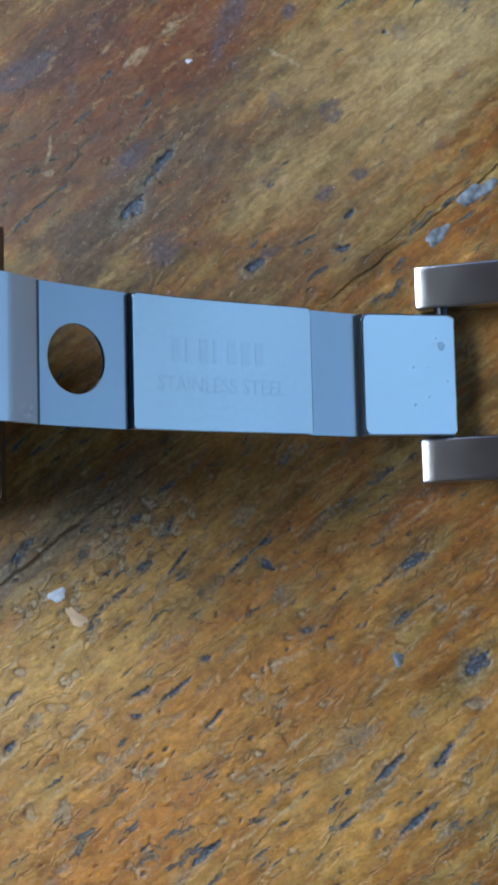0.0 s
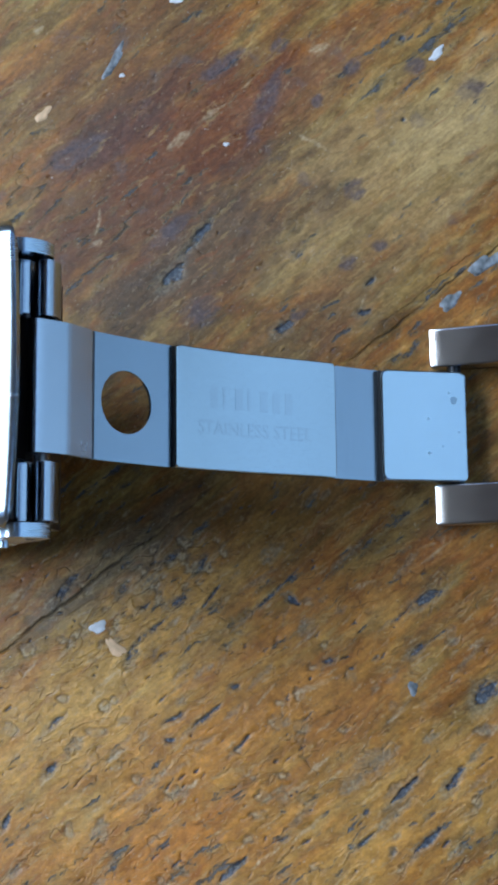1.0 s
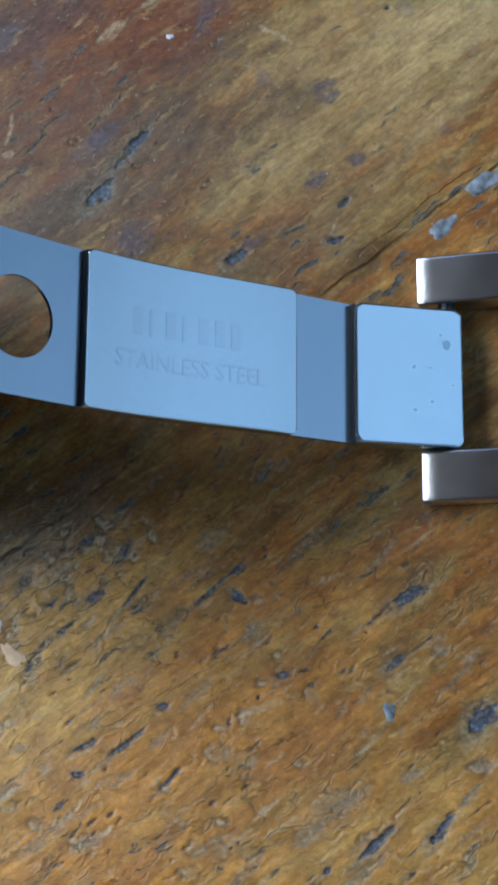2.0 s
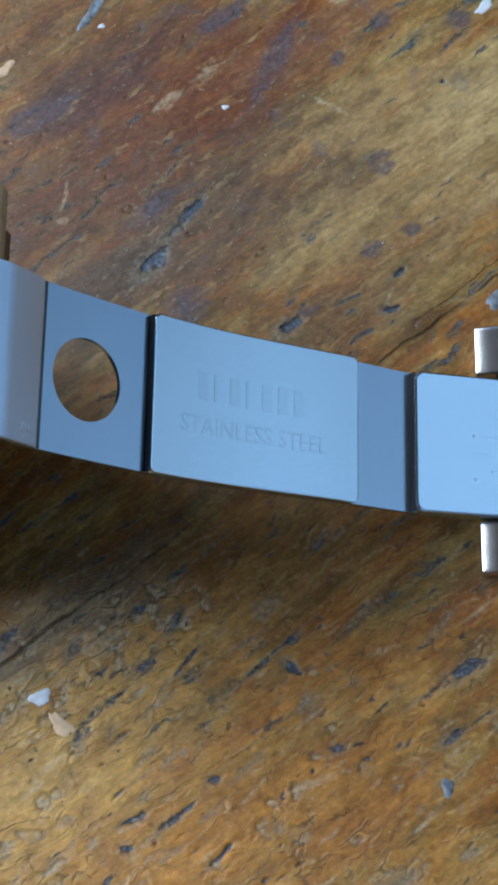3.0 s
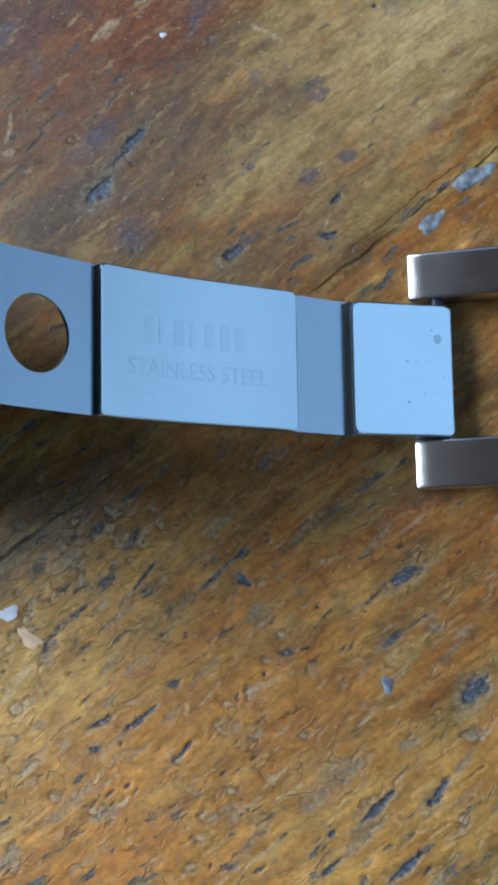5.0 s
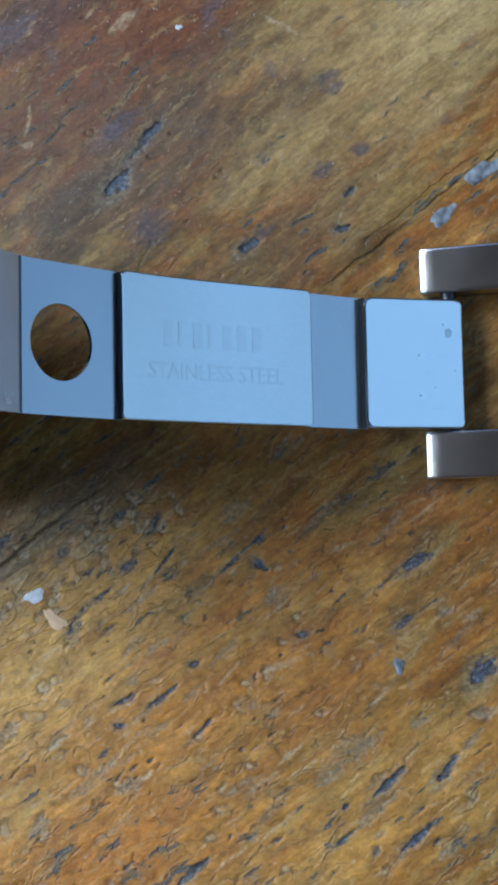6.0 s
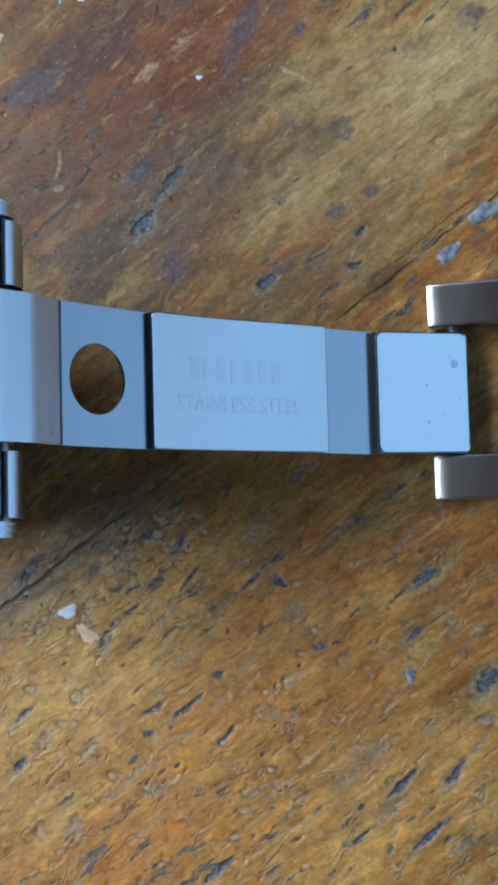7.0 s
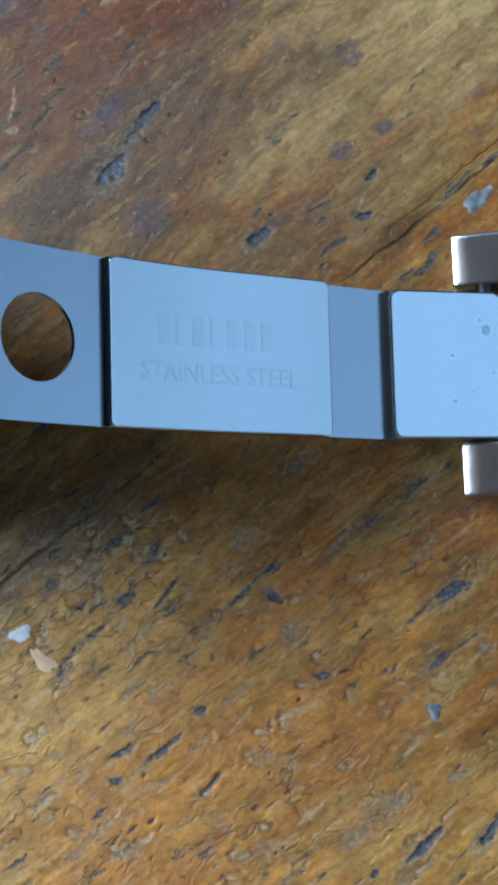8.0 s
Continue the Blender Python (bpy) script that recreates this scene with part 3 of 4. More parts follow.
def local(x, y, px, py, ru, rv, turn):
    c, t = math.cos(radians(turn)), math.sin(radians(turn))
    dx, dy = x - px, y - py
    return np.hypot((dx * c + dy * t) / ru, (dy * c - dx * t) / rv)


def table_surface():
    """The upper side near the clasp: a fine net with pits pressed into it, its stains, painted haze and shade, and
    marks.
    """
    x0, x1, y0, y1, gap = -40.0, 20.0, -40.0, 44.0, 0.105
    xs, ys = np.arange(x0, x1 + gap / 2, gap), np.arange(y0, y1 + gap / 2, gap)
    x, y = (a.ravel() for a in np.meshgrid(xs, ys))
    nx, ny = len(xs), len(ys)
    c, t = math.cos(radians(GRAIN)), math.sin(radians(GRAIN))
    jx, jy = field(x * 0.9, y * 0.9, 11, 4) - 0.5, field(x * 0.9, y * 0.9, 21, 4) - 0.5
    wx, wy = x + 0.9 * jx, y + 0.9 * jy
    u, v = wx * c + wy * t, wy * c - wx * t
    stain_and_light = np.zeros((len(x), 4), np.float32)
    for i, ((px, py), ru, rv, amount, tint) in enumerate(PATCHES):
        ragged = local(wx, wy, px, py, ru, rv, GRAIN) + 1.3 * field(u * 0.25 + 9 * i, v * 0.7, 31 + i, 6, 0.66)
        alpha = (amount * (1 - smoothstep(ragged, 1.0, 1.8)))[:, None]
        stain_and_light[:, :3] = stain_and_light[:, :3] * (1 - alpha) + alpha * np.array(tint)
        stain_and_light[:, 3:] = stain_and_light[:, 3:] * (1 - alpha) + alpha
    # spindle marks along the grain with frayed ends
    fx, fy = x + 0.35 * (field(x * 1.6, y * 1.6, 51, 3) - 0.5), y + 0.35 * (field(x * 1.6, y * 1.6, 61, 3) - 0.5)
    fray = field(u * 1.1, v * 3.2, 71, 4, 0.6) - 0.5
    patchy = field(u * 0.9, v * 2.0, 81, 4, 0.62)
    marks = np.zeros((len(x), 4), np.float32)

    def spindle(px, py, ru, rv, turn):
        near = np.abs(fx - px) + np.abs(fy - py) < 2.2 * (ru + rv) + 0.6
        a, b = math.cos(radians(turn)), math.sin(radians(turn))
        dx, dy = fx[near] - px, fy[near] - py
        along, across = (dx * a + dy * b) / ru, (dy * a - dx * b) / rv
        return near, 0.8 * np.abs(across) ** 1.3 + along * along + 1.5 * fray[near]

    for k, places in ((0, (UPPER_BLUE, MIDDLE_BLUE, LOWER_BLUE)), (1, (GREYED, LOWER_GREYED)), (2, (PALE, LOWER_PALE)), (3, (VIOLET,))):
        for px, py, ru, rv, turn in sum(places, []):
            near, d = spindle(px, py, ru * 1.05, rv * 1.1, turn)
            soft = 1.7 if k == 3 else 1.35 if k == 1 else 1.15
            strength = (1 - smoothstep(d, 0.45, soft)) * (0.55 + 0.45 * smoothstep(patchy[near], 0.36, 0.58))
            marks[near, k] = np.maximum(marks[near, k], strength)
            if k == 0:
                c0, t0 = math.cos(radians(turn)), math.sin(radians(turn))
                near, d = spindle(px - 0.35 * ru * c0, py - 0.35 * ru * t0, ru * 1.45, rv * 1.7, turn)
                marks[near, 1] = np.maximum(marks[near, 1], 0.75 * (1 - smoothstep(d, 0.4, 1.5)))
    # many short strokes: pores and scratches along the grain
    rng = np.random.default_rng(17)
    for k, count, low, long_, wide, strength in ((0, 420, -38.0, (0.12, 0.70), (0.04, 0.11), 0.75), (0, 110, 4.0, (0.10, 0.40), (0.05, 0.12), 0.55), (2, 360, -38.0, (0.25, 1.4), (0.04, 0.11), 0.8),
                                                  (2, 60, 4.0, (0.2, 0.9), (0.03, 0.08), 0.55), (1, 90, -38.0, (0.5, 2.0), (0.10, 0.30), 0.8)):
        for px, py, a, b, e in zip(rng.uniform(-30, 17, count), rng.uniform(0, 34, count) + low, rng.random(count), rng.random(count), rng.normal(GRAIN + 3, 9, count)):
            ru, rv = long_[0] + a * a * (long_[1] - long_[0]), wide[0] + b * (wide[1] - wide[0])
            reach = ru + rv + 0.3
            i0, i1 = (max(0, int((q - reach - o) / gap)) for q, o in ((px, x0), (py, y0)))
            j0, j1 = int((px + reach - x0) / gap) + 1, int((py + reach - y0) / gap) + 1
            pick = (np.arange(i1, min(j1, ny))[:, None] * nx + np.arange(i0, min(j0, nx))[None, :]).ravel()
            ca, sa = math.cos(radians(e)), math.sin(radians(e))
            dx, dy = fx[pick] - px, fy[pick] - py
            d = 0.8 * np.abs((dy * ca - dx * sa) / rv) ** 1.3 + ((dx * ca + dy * sa) / ru) ** 2 + 0.8 * fray[pick]
            marks[pick, k] = np.maximum(marks[pick, k], strength * (0.6 + 0.4 * b) * (1 - smoothstep(d, 0.4, 1.3)))
    # round chips of varnish: a broken dark rim, a pale lit edge painted on one side
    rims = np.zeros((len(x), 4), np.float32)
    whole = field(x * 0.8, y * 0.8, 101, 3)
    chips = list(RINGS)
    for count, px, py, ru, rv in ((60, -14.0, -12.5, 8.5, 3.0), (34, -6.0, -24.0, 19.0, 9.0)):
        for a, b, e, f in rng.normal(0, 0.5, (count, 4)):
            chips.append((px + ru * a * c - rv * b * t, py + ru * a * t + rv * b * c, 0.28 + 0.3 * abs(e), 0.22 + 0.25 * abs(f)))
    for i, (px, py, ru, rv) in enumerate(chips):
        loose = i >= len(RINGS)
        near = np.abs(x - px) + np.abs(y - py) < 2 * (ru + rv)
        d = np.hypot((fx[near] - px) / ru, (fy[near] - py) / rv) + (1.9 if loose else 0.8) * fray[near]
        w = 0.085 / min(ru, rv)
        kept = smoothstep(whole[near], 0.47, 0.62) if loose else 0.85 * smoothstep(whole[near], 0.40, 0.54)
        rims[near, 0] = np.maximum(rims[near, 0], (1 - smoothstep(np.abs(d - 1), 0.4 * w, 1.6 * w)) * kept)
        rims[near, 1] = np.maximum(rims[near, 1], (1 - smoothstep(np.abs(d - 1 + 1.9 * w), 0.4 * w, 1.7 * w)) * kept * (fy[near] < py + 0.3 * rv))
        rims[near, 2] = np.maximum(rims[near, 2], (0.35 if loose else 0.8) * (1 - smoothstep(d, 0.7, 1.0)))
    edge = smoothstep(np.minimum.reduce((x - x0, x1 - x, y - y0, y1 - y)), 0.0, 3.0)
    z = 0.05 * (field(u * 0.3, v * 1.1, 91, 4) - 0.5) - 0.10 * marks[:, 0] - 0.03 * marks[:, 1] - 0.05 * rims[:, 0] - 0.03 * rims[:, 2]
    z *= edge
    # the net, then four plain strips round it
    verts = np.column_stack((x, y, z))
    i = np.arange(nx - 1)[None, :] + nx * np.arange(ny - 1)[:, None]
    quads = np.stack((i, i + 1, i + nx + 1, i + nx), -1).reshape(-1, 4)
    far = np.array([(-380, -350, 0), (32, -350, 0), (32, 350, 0), (-380, 350, 0)], float)
    n0 = len(verts)
    verts = np.vstack((verts, far))
    k = (0, nx - 1, nx * ny - 1, nx * (ny - 1))
    ring = np.array([(n0, n0 + 1, k[1], k[0]), (n0 + 1, n0 + 2, k[2], k[1]), (n0 + 2, n0 + 3, k[3], k[2]), (n0 + 3, n0, k[0], k[3])])
    quads = np.vstack((quads, ring))
    me = bpy.data.meshes.new("tabletop")
    me.vertices.add(len(verts))
    me.vertices.foreach_set("co", (verts * MM).astype(np.float32).ravel())
    me.loops.add(quads.size)
    me.loops.foreach_set("vertex_index", quads.astype(np.int32).ravel())
    me.polygons.add(len(quads))
    me.polygons.foreach_set("loop_start", np.arange(0, quads.size, 4, dtype=np.int32))
    me.update(calc_edges=True)
    four = np.zeros((4, 4), np.float32)
    for name, data, fill in (("stain_and_light", stain_and_light, four), ("marks", marks, four), ("rims", rims, four)):
        at = me.attributes.new(name, "FLOAT_COLOR", "POINT")
        at.data.foreach_set("color", np.vstack((data, fill)).astype(np.float32).ravel())
    me.shade_smooth()
    me.materials.append(wood)
    return me


def table():
    top = empty("table", pose(0, 0, 0))
    tagged(top, "worn varnished brown wooden table top with dark pits", "table")
    ob = new("tabletop", table_surface())
    ob.parent = top
    bm = bmesh.new()
    box(bm, -0.38, 0.032, -0.35, 0.35, -0.03, -0.0004)
    part("board", bm, wood, top)
    for x in (-0.345, -0.005):
        for y in (-0.3, 0.3):
            bm = bmesh.new()
            box(bm, x - 0.025, x + 0.025, y - 0.025, y + 0.025, -0.75, -0.03)
            part("leg", bm, wood, top)


table()

# ---- the clasp ----
def spline(pts, samples=8):
    """A smooth line through the points, the first and last kept."""
    p = [pts[0], *pts, pts[-1]]
    out = []
    for a, b, c, d in zip(p, p[1:], p[2:], p[3:]):
        for i in range(samples):
            t = i / samples
            out.append(tuple(0.5 * (2 * q + (r - o) * t + (2 * o - 5 * q + 4 * r - e) * t * t + (3 * q - o - 3 * r + e) * t**3) for o, q, r, e in zip(a, b, c, d)))
    return [*out, pts[-1]]


def cut(line, x0, x1):
    def at(x):
        for (xa, za), (xb, zb) in zip(line, line[1:]):
            if xa <= x <= xb:
                return (x, za + (zb - za) * (x - xa) / (xb - xa))
    return [at(x0), *[p for p in line if x0 + 0.02 < p[0] < x1 - 0.02], at(x1)]


def run(line):
    """A function from millimetres along the line to (x, z, nx, nz)."""
    nn, s = normals(line), [0.0]
    for (x0, z0), (x1, z1) in zip(line, line[1:]):
        s.append(s[-1] + math.hypot(x1 - x0, z1 - z0))

    def at(d):
        i = max(0, min(len(s) - 2, int(np.searchsorted(s, d)) - 1))
        f = (d - s[i]) / (s[i + 1] - s[i])
        return tuple(a + (b - a) * f for a, b in zip((*line[i], *nn[i]), (*line[i + 1], *nn[i + 1])))
    return at, s[-1]


def holed_sheet(bm, line, thick, y0, y1, s0, s1, hole_s, hole_y, r):
    """A bent sheet with a round hole; s0 to s1 is the stretch of the line that it covers."""
    at, _ = run(line)
    n, rings = 64, 6

    def put(s, y, d):
        x, z, nx, nz = at(s)
        return bm.verts.new(((x + nx * d) * MM, y * MM, (z + nz * d) * MM))

    flat = []
    for i in range(n):
        a = 2 * math.pi * i / n
        ca, sa = math.cos(a), math.sin(a)
        reach = min(((s1 - hole_s) if ca > 0 else (s0 - hole_s)) / ca if abs(ca) > 1e-6 else 1e9, ((y1 - hole_y) if sa > 0 else (y0 - hole_y)) / sa if abs(sa) > 1e-6 else 1e9)
        flat.append([(hole_s + ca * (r + (reach - r) * j / rings), hole_y + sa * (r + (reach - r) * j / rings)) for j in range(rings + 1)])
    # pull the nearest rays into the corners
    for cs in (s0, s1):
        for cy in (y0, y1):
            i = min(range(n), key=lambda q: math.hypot(flat[q][-1][0] - cs, flat[q][-1][1] - cy))
            hx, hy = flat[i][0]
            flat[i] = [(hx + (cs - hx) * j / rings, hy + (cy - hy) * j / rings) for j in range(rings + 1)]
    top = [[put(*p, 0.0) for p in ray] for ray in flat]
    bot = [[put(*p, -thick) for p in ray] for ray in flat]
    for i in range(n):
        k = (i + 1) % n
        for j in range(rings):
            bm.faces.new((top[i][j], top[i][j + 1], top[k][j + 1], top[k][j]))
            bm.faces.new((bot[i][j], bot[k][j], bot[k][j + 1], bot[i][j + 1]))
        bm.faces.new((top[i][0], top[k][0], bot[k][0], bot[i][0]))
        bm.faces.new((top[i][-1], bot[i][-1], bot[k][-1], top[k][-1]))


def rounded_slab(bm, line, thick, y0, y1, corner, soften):
    """A bent plate with rounded corners in plan and softened upper edges."""
    at, length = run(line)
    h, my = (y1 - y0) / 2, (y0 + y1) / 2
    bend = [corner * (1 - math.cos(radians(15 * i))) for i in range(7)]
    spots = [*bend, *[corner + (length - 2 * corner) * i / 14 for i in range(1, 14)], *[length - b for b in reversed(bend)]]

    def half(s):
        d = max(0.0, corner - min(s, length - s))
        return h - corner + math.sqrt(max(0.0, corner * corner - d * d))

    across = 8

    def point(s, f, inset, d):
        fs, fy = (length - 2 * inset) / length, (h - inset) / h
        x, z, nx, nz = at(length / 2 + (s - length / 2) * fs)
        return bm.verts.new(((x + nx * d) * MM, (my + f * half(s) * fy) * MM, (z + nz * d) * MM))

    def grid(inset, d):
        return [[point(s, -1 + 2 * j / across, inset, d) for j in range(across + 1)] for s in spots]

    def loop(inset, d):
        rim = [(s, 1) for s in spots] + [(spots[-1], 1 - 2 * j / across) for j in range(1, across)] + [(s, -1) for s in reversed(spots)] + [(spots[0], -1 + 2 * j / across) for j in range(1, across)]
        return [point(s, f, inset, d) for s, f in rim]

    def rim_of(gr):
        return [r[-1] for r in gr] + [gr[-1][across - j] for j in range(1, across)] + [r[0] for r in reversed(gr)] + [gr[0][j] for j in range(1, across)]

    top, bottom = grid(soften, 0.0), grid(0, -thick)
    for gr in (top, bottom):
        for a, b in zip(gr, gr[1:]):
            for j in range(across):
                bm.faces.new((a[j], b[j], b[j + 1], a[j + 1]))
    levels = [rim_of(bottom), loop(0, -soften), loop(soften * 0.3, -soften * 0.3), rim_of(top)]
    for a, b in zip(levels, levels[1:]):
        for i in range(len(a)):
            k = (i + 1) % len(a)
            bm.faces.new((a[i], a[k], b[k], b[i]))


BASE = hermite([(-13.2, 24.1, -1.8), (-11.5, 21.1, -1.6), (-7.95, 16.1, -1.3), (1.7, 7.15, -0.88), (4.8, 4.4, -0.8), (9.2, 1.9, -0.4)], 10)
ENGRAVED = lifted(cut(BASE, -7.78, 1.68), 0.46)
ENDING = hermite([(4.96, 5.0, -0.5), (10.95, 2.35, -0.38)], 10)
COVER = spline([(-36.6, 0.7), (-34.8, 8.0), (-31.5, 14.6), (-27.5, 19.4), (-23.2, 23.0), (-19.0, 26.0), (-17.1, 27.3), (-16.1, 27.86), (-15.1, 28.14), (-14.25, 28.22)], 9)
EDGE = spline([(-30.8, 0.4), (-26.5, 5.4), (-21.1, 13.3), (-16.7, 19.9), (-14.3, 23.6)], 6)


def engraved(words, font_size, width, height, s, y, line, parent, material, name, label):
    """Words laid onto a bent surface, left end at s, foot at y."""
    cu = bpy.data.curves.new(name, "FONT")
    cu.body = words
    cu.resolution_u = 3
    tmp = bpy.data.objects.new(name, cu)
    me = bpy.data.meshes.new_from_object(tmp)
    bpy.data.objects.remove(tmp)
    xs, ys = [v.co.x for v in me.vertices], [v.co.y for v in me.vertices]
    x0, y0, kx, ky = min(xs), min(ys), width / (max(xs) - min(xs)), height / (max(ys) - min(ys))
    at, _ = run(line)
    for v in me.vertices:
        x, z, nx, nz = at(s + (v.co.x - x0) * kx)
        d = 0.012
        v.co = ((x + nx * d) * MM, (y + (v.co.y - y0) * ky) * MM, (z + nz * d) * MM)
    me.materials.append(material)
    ob = new(name, me)
    ob.parent = parent
    return tagged(ob, label)


def cover_shell(bm):
    """The outer cover: arched across, rolled in at both long edges, its upper end slightly bowed."""
    nn = normals(COVER)
    ys = [9.3 * math.sin(math.pi / 2 * (j / 24 - 1)) for j in range(49)]

    def drop(y):
        e = abs(y) / 9.3
        return 0.25 * (1 - e * e) - 0.6 * max(0.0, (e - 0.90) / 0.10) ** 2

    outer, inner = [], []
    last = len(COVER) - 1
    for i, ((x, z), (nx, nz)) in enumerate(zip(COVER, nn)):
        near = max(0.0, 1 - (last - i) / 15)
        tx, tz = nz, -nx
        ro, ri = [], []
        for y in ys:
            bow = near * (0.45 * (1 - (y / 9.3) ** 2) - 0.5 * max(0.0, (abs(y) / 9.3 - 0.9) / 0.1) ** 2)
            d = drop(y)
            curl = 0.10 * max(0.0, 1 - (last - i) / 2.2)
            ro.append(bm.verts.new(((x + nx * (d - curl) + tx * bow) * MM, (0.4 + 0.975 * y) * MM, (z + nz * (d - curl) + tz * bow) * MM)))
            d -= 0.55
            yi = 0.4 + y * (8.55 / 9.3)
            ri.append(bm.verts.new(((x + nx * d + tx * bow) * MM, yi * MM, (z + nz * d + tz * bow) * MM)))
        outer.append(ro)
        inner.append(ri)
    for i in range(last):
        for j in range(len(ys) - 1):
            bm.faces.new((outer[i][j], outer[i][j + 1], outer[i + 1][j + 1], outer[i + 1][j]))
            bm.faces.new((inner[i][j], inner[i + 1][j], inner[i + 1][j + 1], inner[i][j + 1]))
        for j in (0, -1):
            bm.faces.new((outer[i][j], outer[i + 1][j], inner[i + 1][j], inner[i][j]))
    for i in (0, -1):
        for j in range(len(ys) - 1):
            bm.faces.new((outer[i][j], inner[i][j], inner[i][j + 1], outer[i][j + 1]))


def flange_plate(bm, y0, y1):
    """A side wall of the cover: between the cover's inside and the free edge, its upper end rounded."""
    inside = lifted(COVER, -0.62)
    n = 24
    ia, il = run(inside)
    ea, el = run(EDGE)
    loop = []
    for i in range(n + 1):
        x, z, _, _ = ia((il - 1.6) * i / n)
        loop.append((x, z))
    tip = spline([(-15.75, 25.5), (-15.2, 25.75), (-14.5, 25.6), (-13.9, 25.1), (-13.5, 24.5), (-13.3, 23.7), (-13.6, 22.9)], 4)
    free = []
    for i in range(n + 1):
        x, z, _, _ = ea((el - 1.2) * (1 - i / n))
        free.append((x, z))
    # upper wall strip, then the rounded tip
    a = [[bm.verts.new((x * MM, y * MM, z * MM)) for x, z in loop[:-2]] for y in (y0, y1)]
    b = [[bm.verts.new((x * MM, y * MM, z * MM)) for x, z in reversed(free[:-0 or None])][:len(a[0])] for y in (y0, y1)]
    t = [[bm.verts.new((x * MM, y * MM, z * MM)) for x, z in tip] for y in (y0, y1)]
    m = len(a[0])
    for s in (0, 1):
        for i in range(m - 1):
            bm.faces.new((a[s][i], a[s][i + 1], b[s][i + 1], b[s][i]))
        bm.faces.new((a[s][-1], *t[s], b[s][-1]))
    ring = [[*a[s], *t[s], *reversed(b[s])] for s in (0, 1)]
    for i in range(len(ring[0])):
        k = (i + 1) % len(ring[0])
        bm.faces.new((ring[0][i], ring[0][k], ring[1][k], ring[1][i]))


def clasp():
    c = empty("watch_clasp", pose(0, -0.45 * MM, 0, 0, 0, 1.5))
    tagged(c, "open brushed stainless steel watch clasp standing arched on a table", "watch clasp")
    # blade with its round hole, then the plain rest of it
    at, length = run(BASE)
    split = 9.6
    bm = bmesh.new()
    holed_sheet(bm, BASE, 0.22, -4.0, 4.1, 2.2, split, 6.08, -0.12, 2.04)
    smooth(part("blade", bm, brushed_base, c, "brushed steel blade with a round hole"))
    bm = bmesh.new()
    sheet(bm, cut(BASE, at(split)[0], 9.1), 0.38, -4.0, 4.08)
    bevel(bm, 0.06 * MM, 1)
    smooth(part("lower_blade", bm, brushed_base, c), 14)
    bm = bmesh.new()
    rounded_slab(bm, ENGRAVED, 0.45, -4.02, 4.16, 0.32, 0.08)
    plate = smooth(part("engraved_plate", bm, brushed, c, "pale satin steel plate with faint engraving"), 14)
    _, el = run(ENGRAVED)
    engraved("STAINLESS STEEL", 1, 0.70 * el, 0.95, 0.14 * el, -1.62, ENGRAVED, plate, engraving, "lettering", "faint engraved words")
    # the maker's mark as plain upright bars
    pa, _ = run(ENGRAVED)
    for i in range(7):
        s0 = (0.217 + 0.0765 * i) * el
        bm = bmesh.new()
        rows = []
        for s in (s0, s0 + (0.045 * el if i not in (1, 3) else 0.016 * el)):
            x, z, nx, nz = pa(s)
            rows.append([bm.verts.new(((x + nx * 0.012) * MM, y * MM, (z + nz * 0.012) * MM)) for y in (0.2, 1.65)])
        bm.faces.new((rows[0][0], rows[1][0], rows[1][1], rows[0][1]))
        part("mark", bm, engraving_faint, plate)
    bm = bmesh.new()
    rounded_slab(bm, ENDING, 1.45, -4.02, 4.12, 0.5, 0.13)
    ep = smooth(part("end_plate", bm, brushed, c, "satin steel end plate with small scratches"), 14)
    # black strips added for the shade where the plates end upon the blade
    for line, deep in ((ENGRAVED, 0.43), (ENDING, 1.2)):
        x, z, nx, nz = run(line)[0](0.0)
        tx, tz = nz, -nx
        bm = bmesh.new()
        corner = [[bm.verts.new(((x - tx * a - nx * b) * MM, y * MM, (z - tz * a - nz * b) * MM)) for a, b in ((-0.05, 0.10), (0.05, 0.13), (0.06, deep), (-0.05, deep))] for y in (-3.98, 4.06)]
        for i in range(4):
            bm.faces.new((corner[0][i], corner[0][(i + 1) % 4], corner[1][(i + 1) % 4], corner[1][i]))
        bm.faces.new(corner[0])
        bm.faces.new(corner[1])
        part("shade_strip", bm, black, plate if line is ENGRAVED else ep, "black strip added for the shade under the plate's end")
    # small dents and a stain on the end plate
    ea, nl = run(ENDING)
    rng = random.Random(5)
    for s, y, r in ((5.55, 1.95, 0.26), (3.55, 0.55, 0.10), (3.6, -1.95, 0.10), (5.9, -0.4, 0.06), (5.2, 2.5, 0.07), (4.6, -1.45, 0.06)):
        bm = bmesh.new()
        vs = []
        for i in range(12):
            a = 2 * math.pi * i / 12
            rr = r * rng.uniform(0.75, 1.2)
            x, z, nx, nz = ea(s + rr * math.cos(a))
            vs.append(bm.verts.new(((x + nx * 0.012) * MM, (y + rr * math.sin(a)) * MM, (z + nz * 0.012) * MM)))
        bm.faces.new(vs)
        part("dent", bm, dented, ep)
    # fine scratches across the end plate
    for i in range(16):
        s0, y, long_ = rng.uniform(2.4, 4.6), rng.uniform(-3.4, 2.6), rng.uniform(0.5, 1.6)
        slant, thin = rng.uniform(-0.10, 0.04), rng.uniform(0.012, 0.028)
        bm = bmesh.new()
        sides = []
        for s in (s0, s0 + long_ / 2, s0 + long_):
            x, z, nx, nz = ea(s)
            mid = y + slant * (s - s0)
            w = thin if s == s0 + long_ / 2 else thin * 0.3
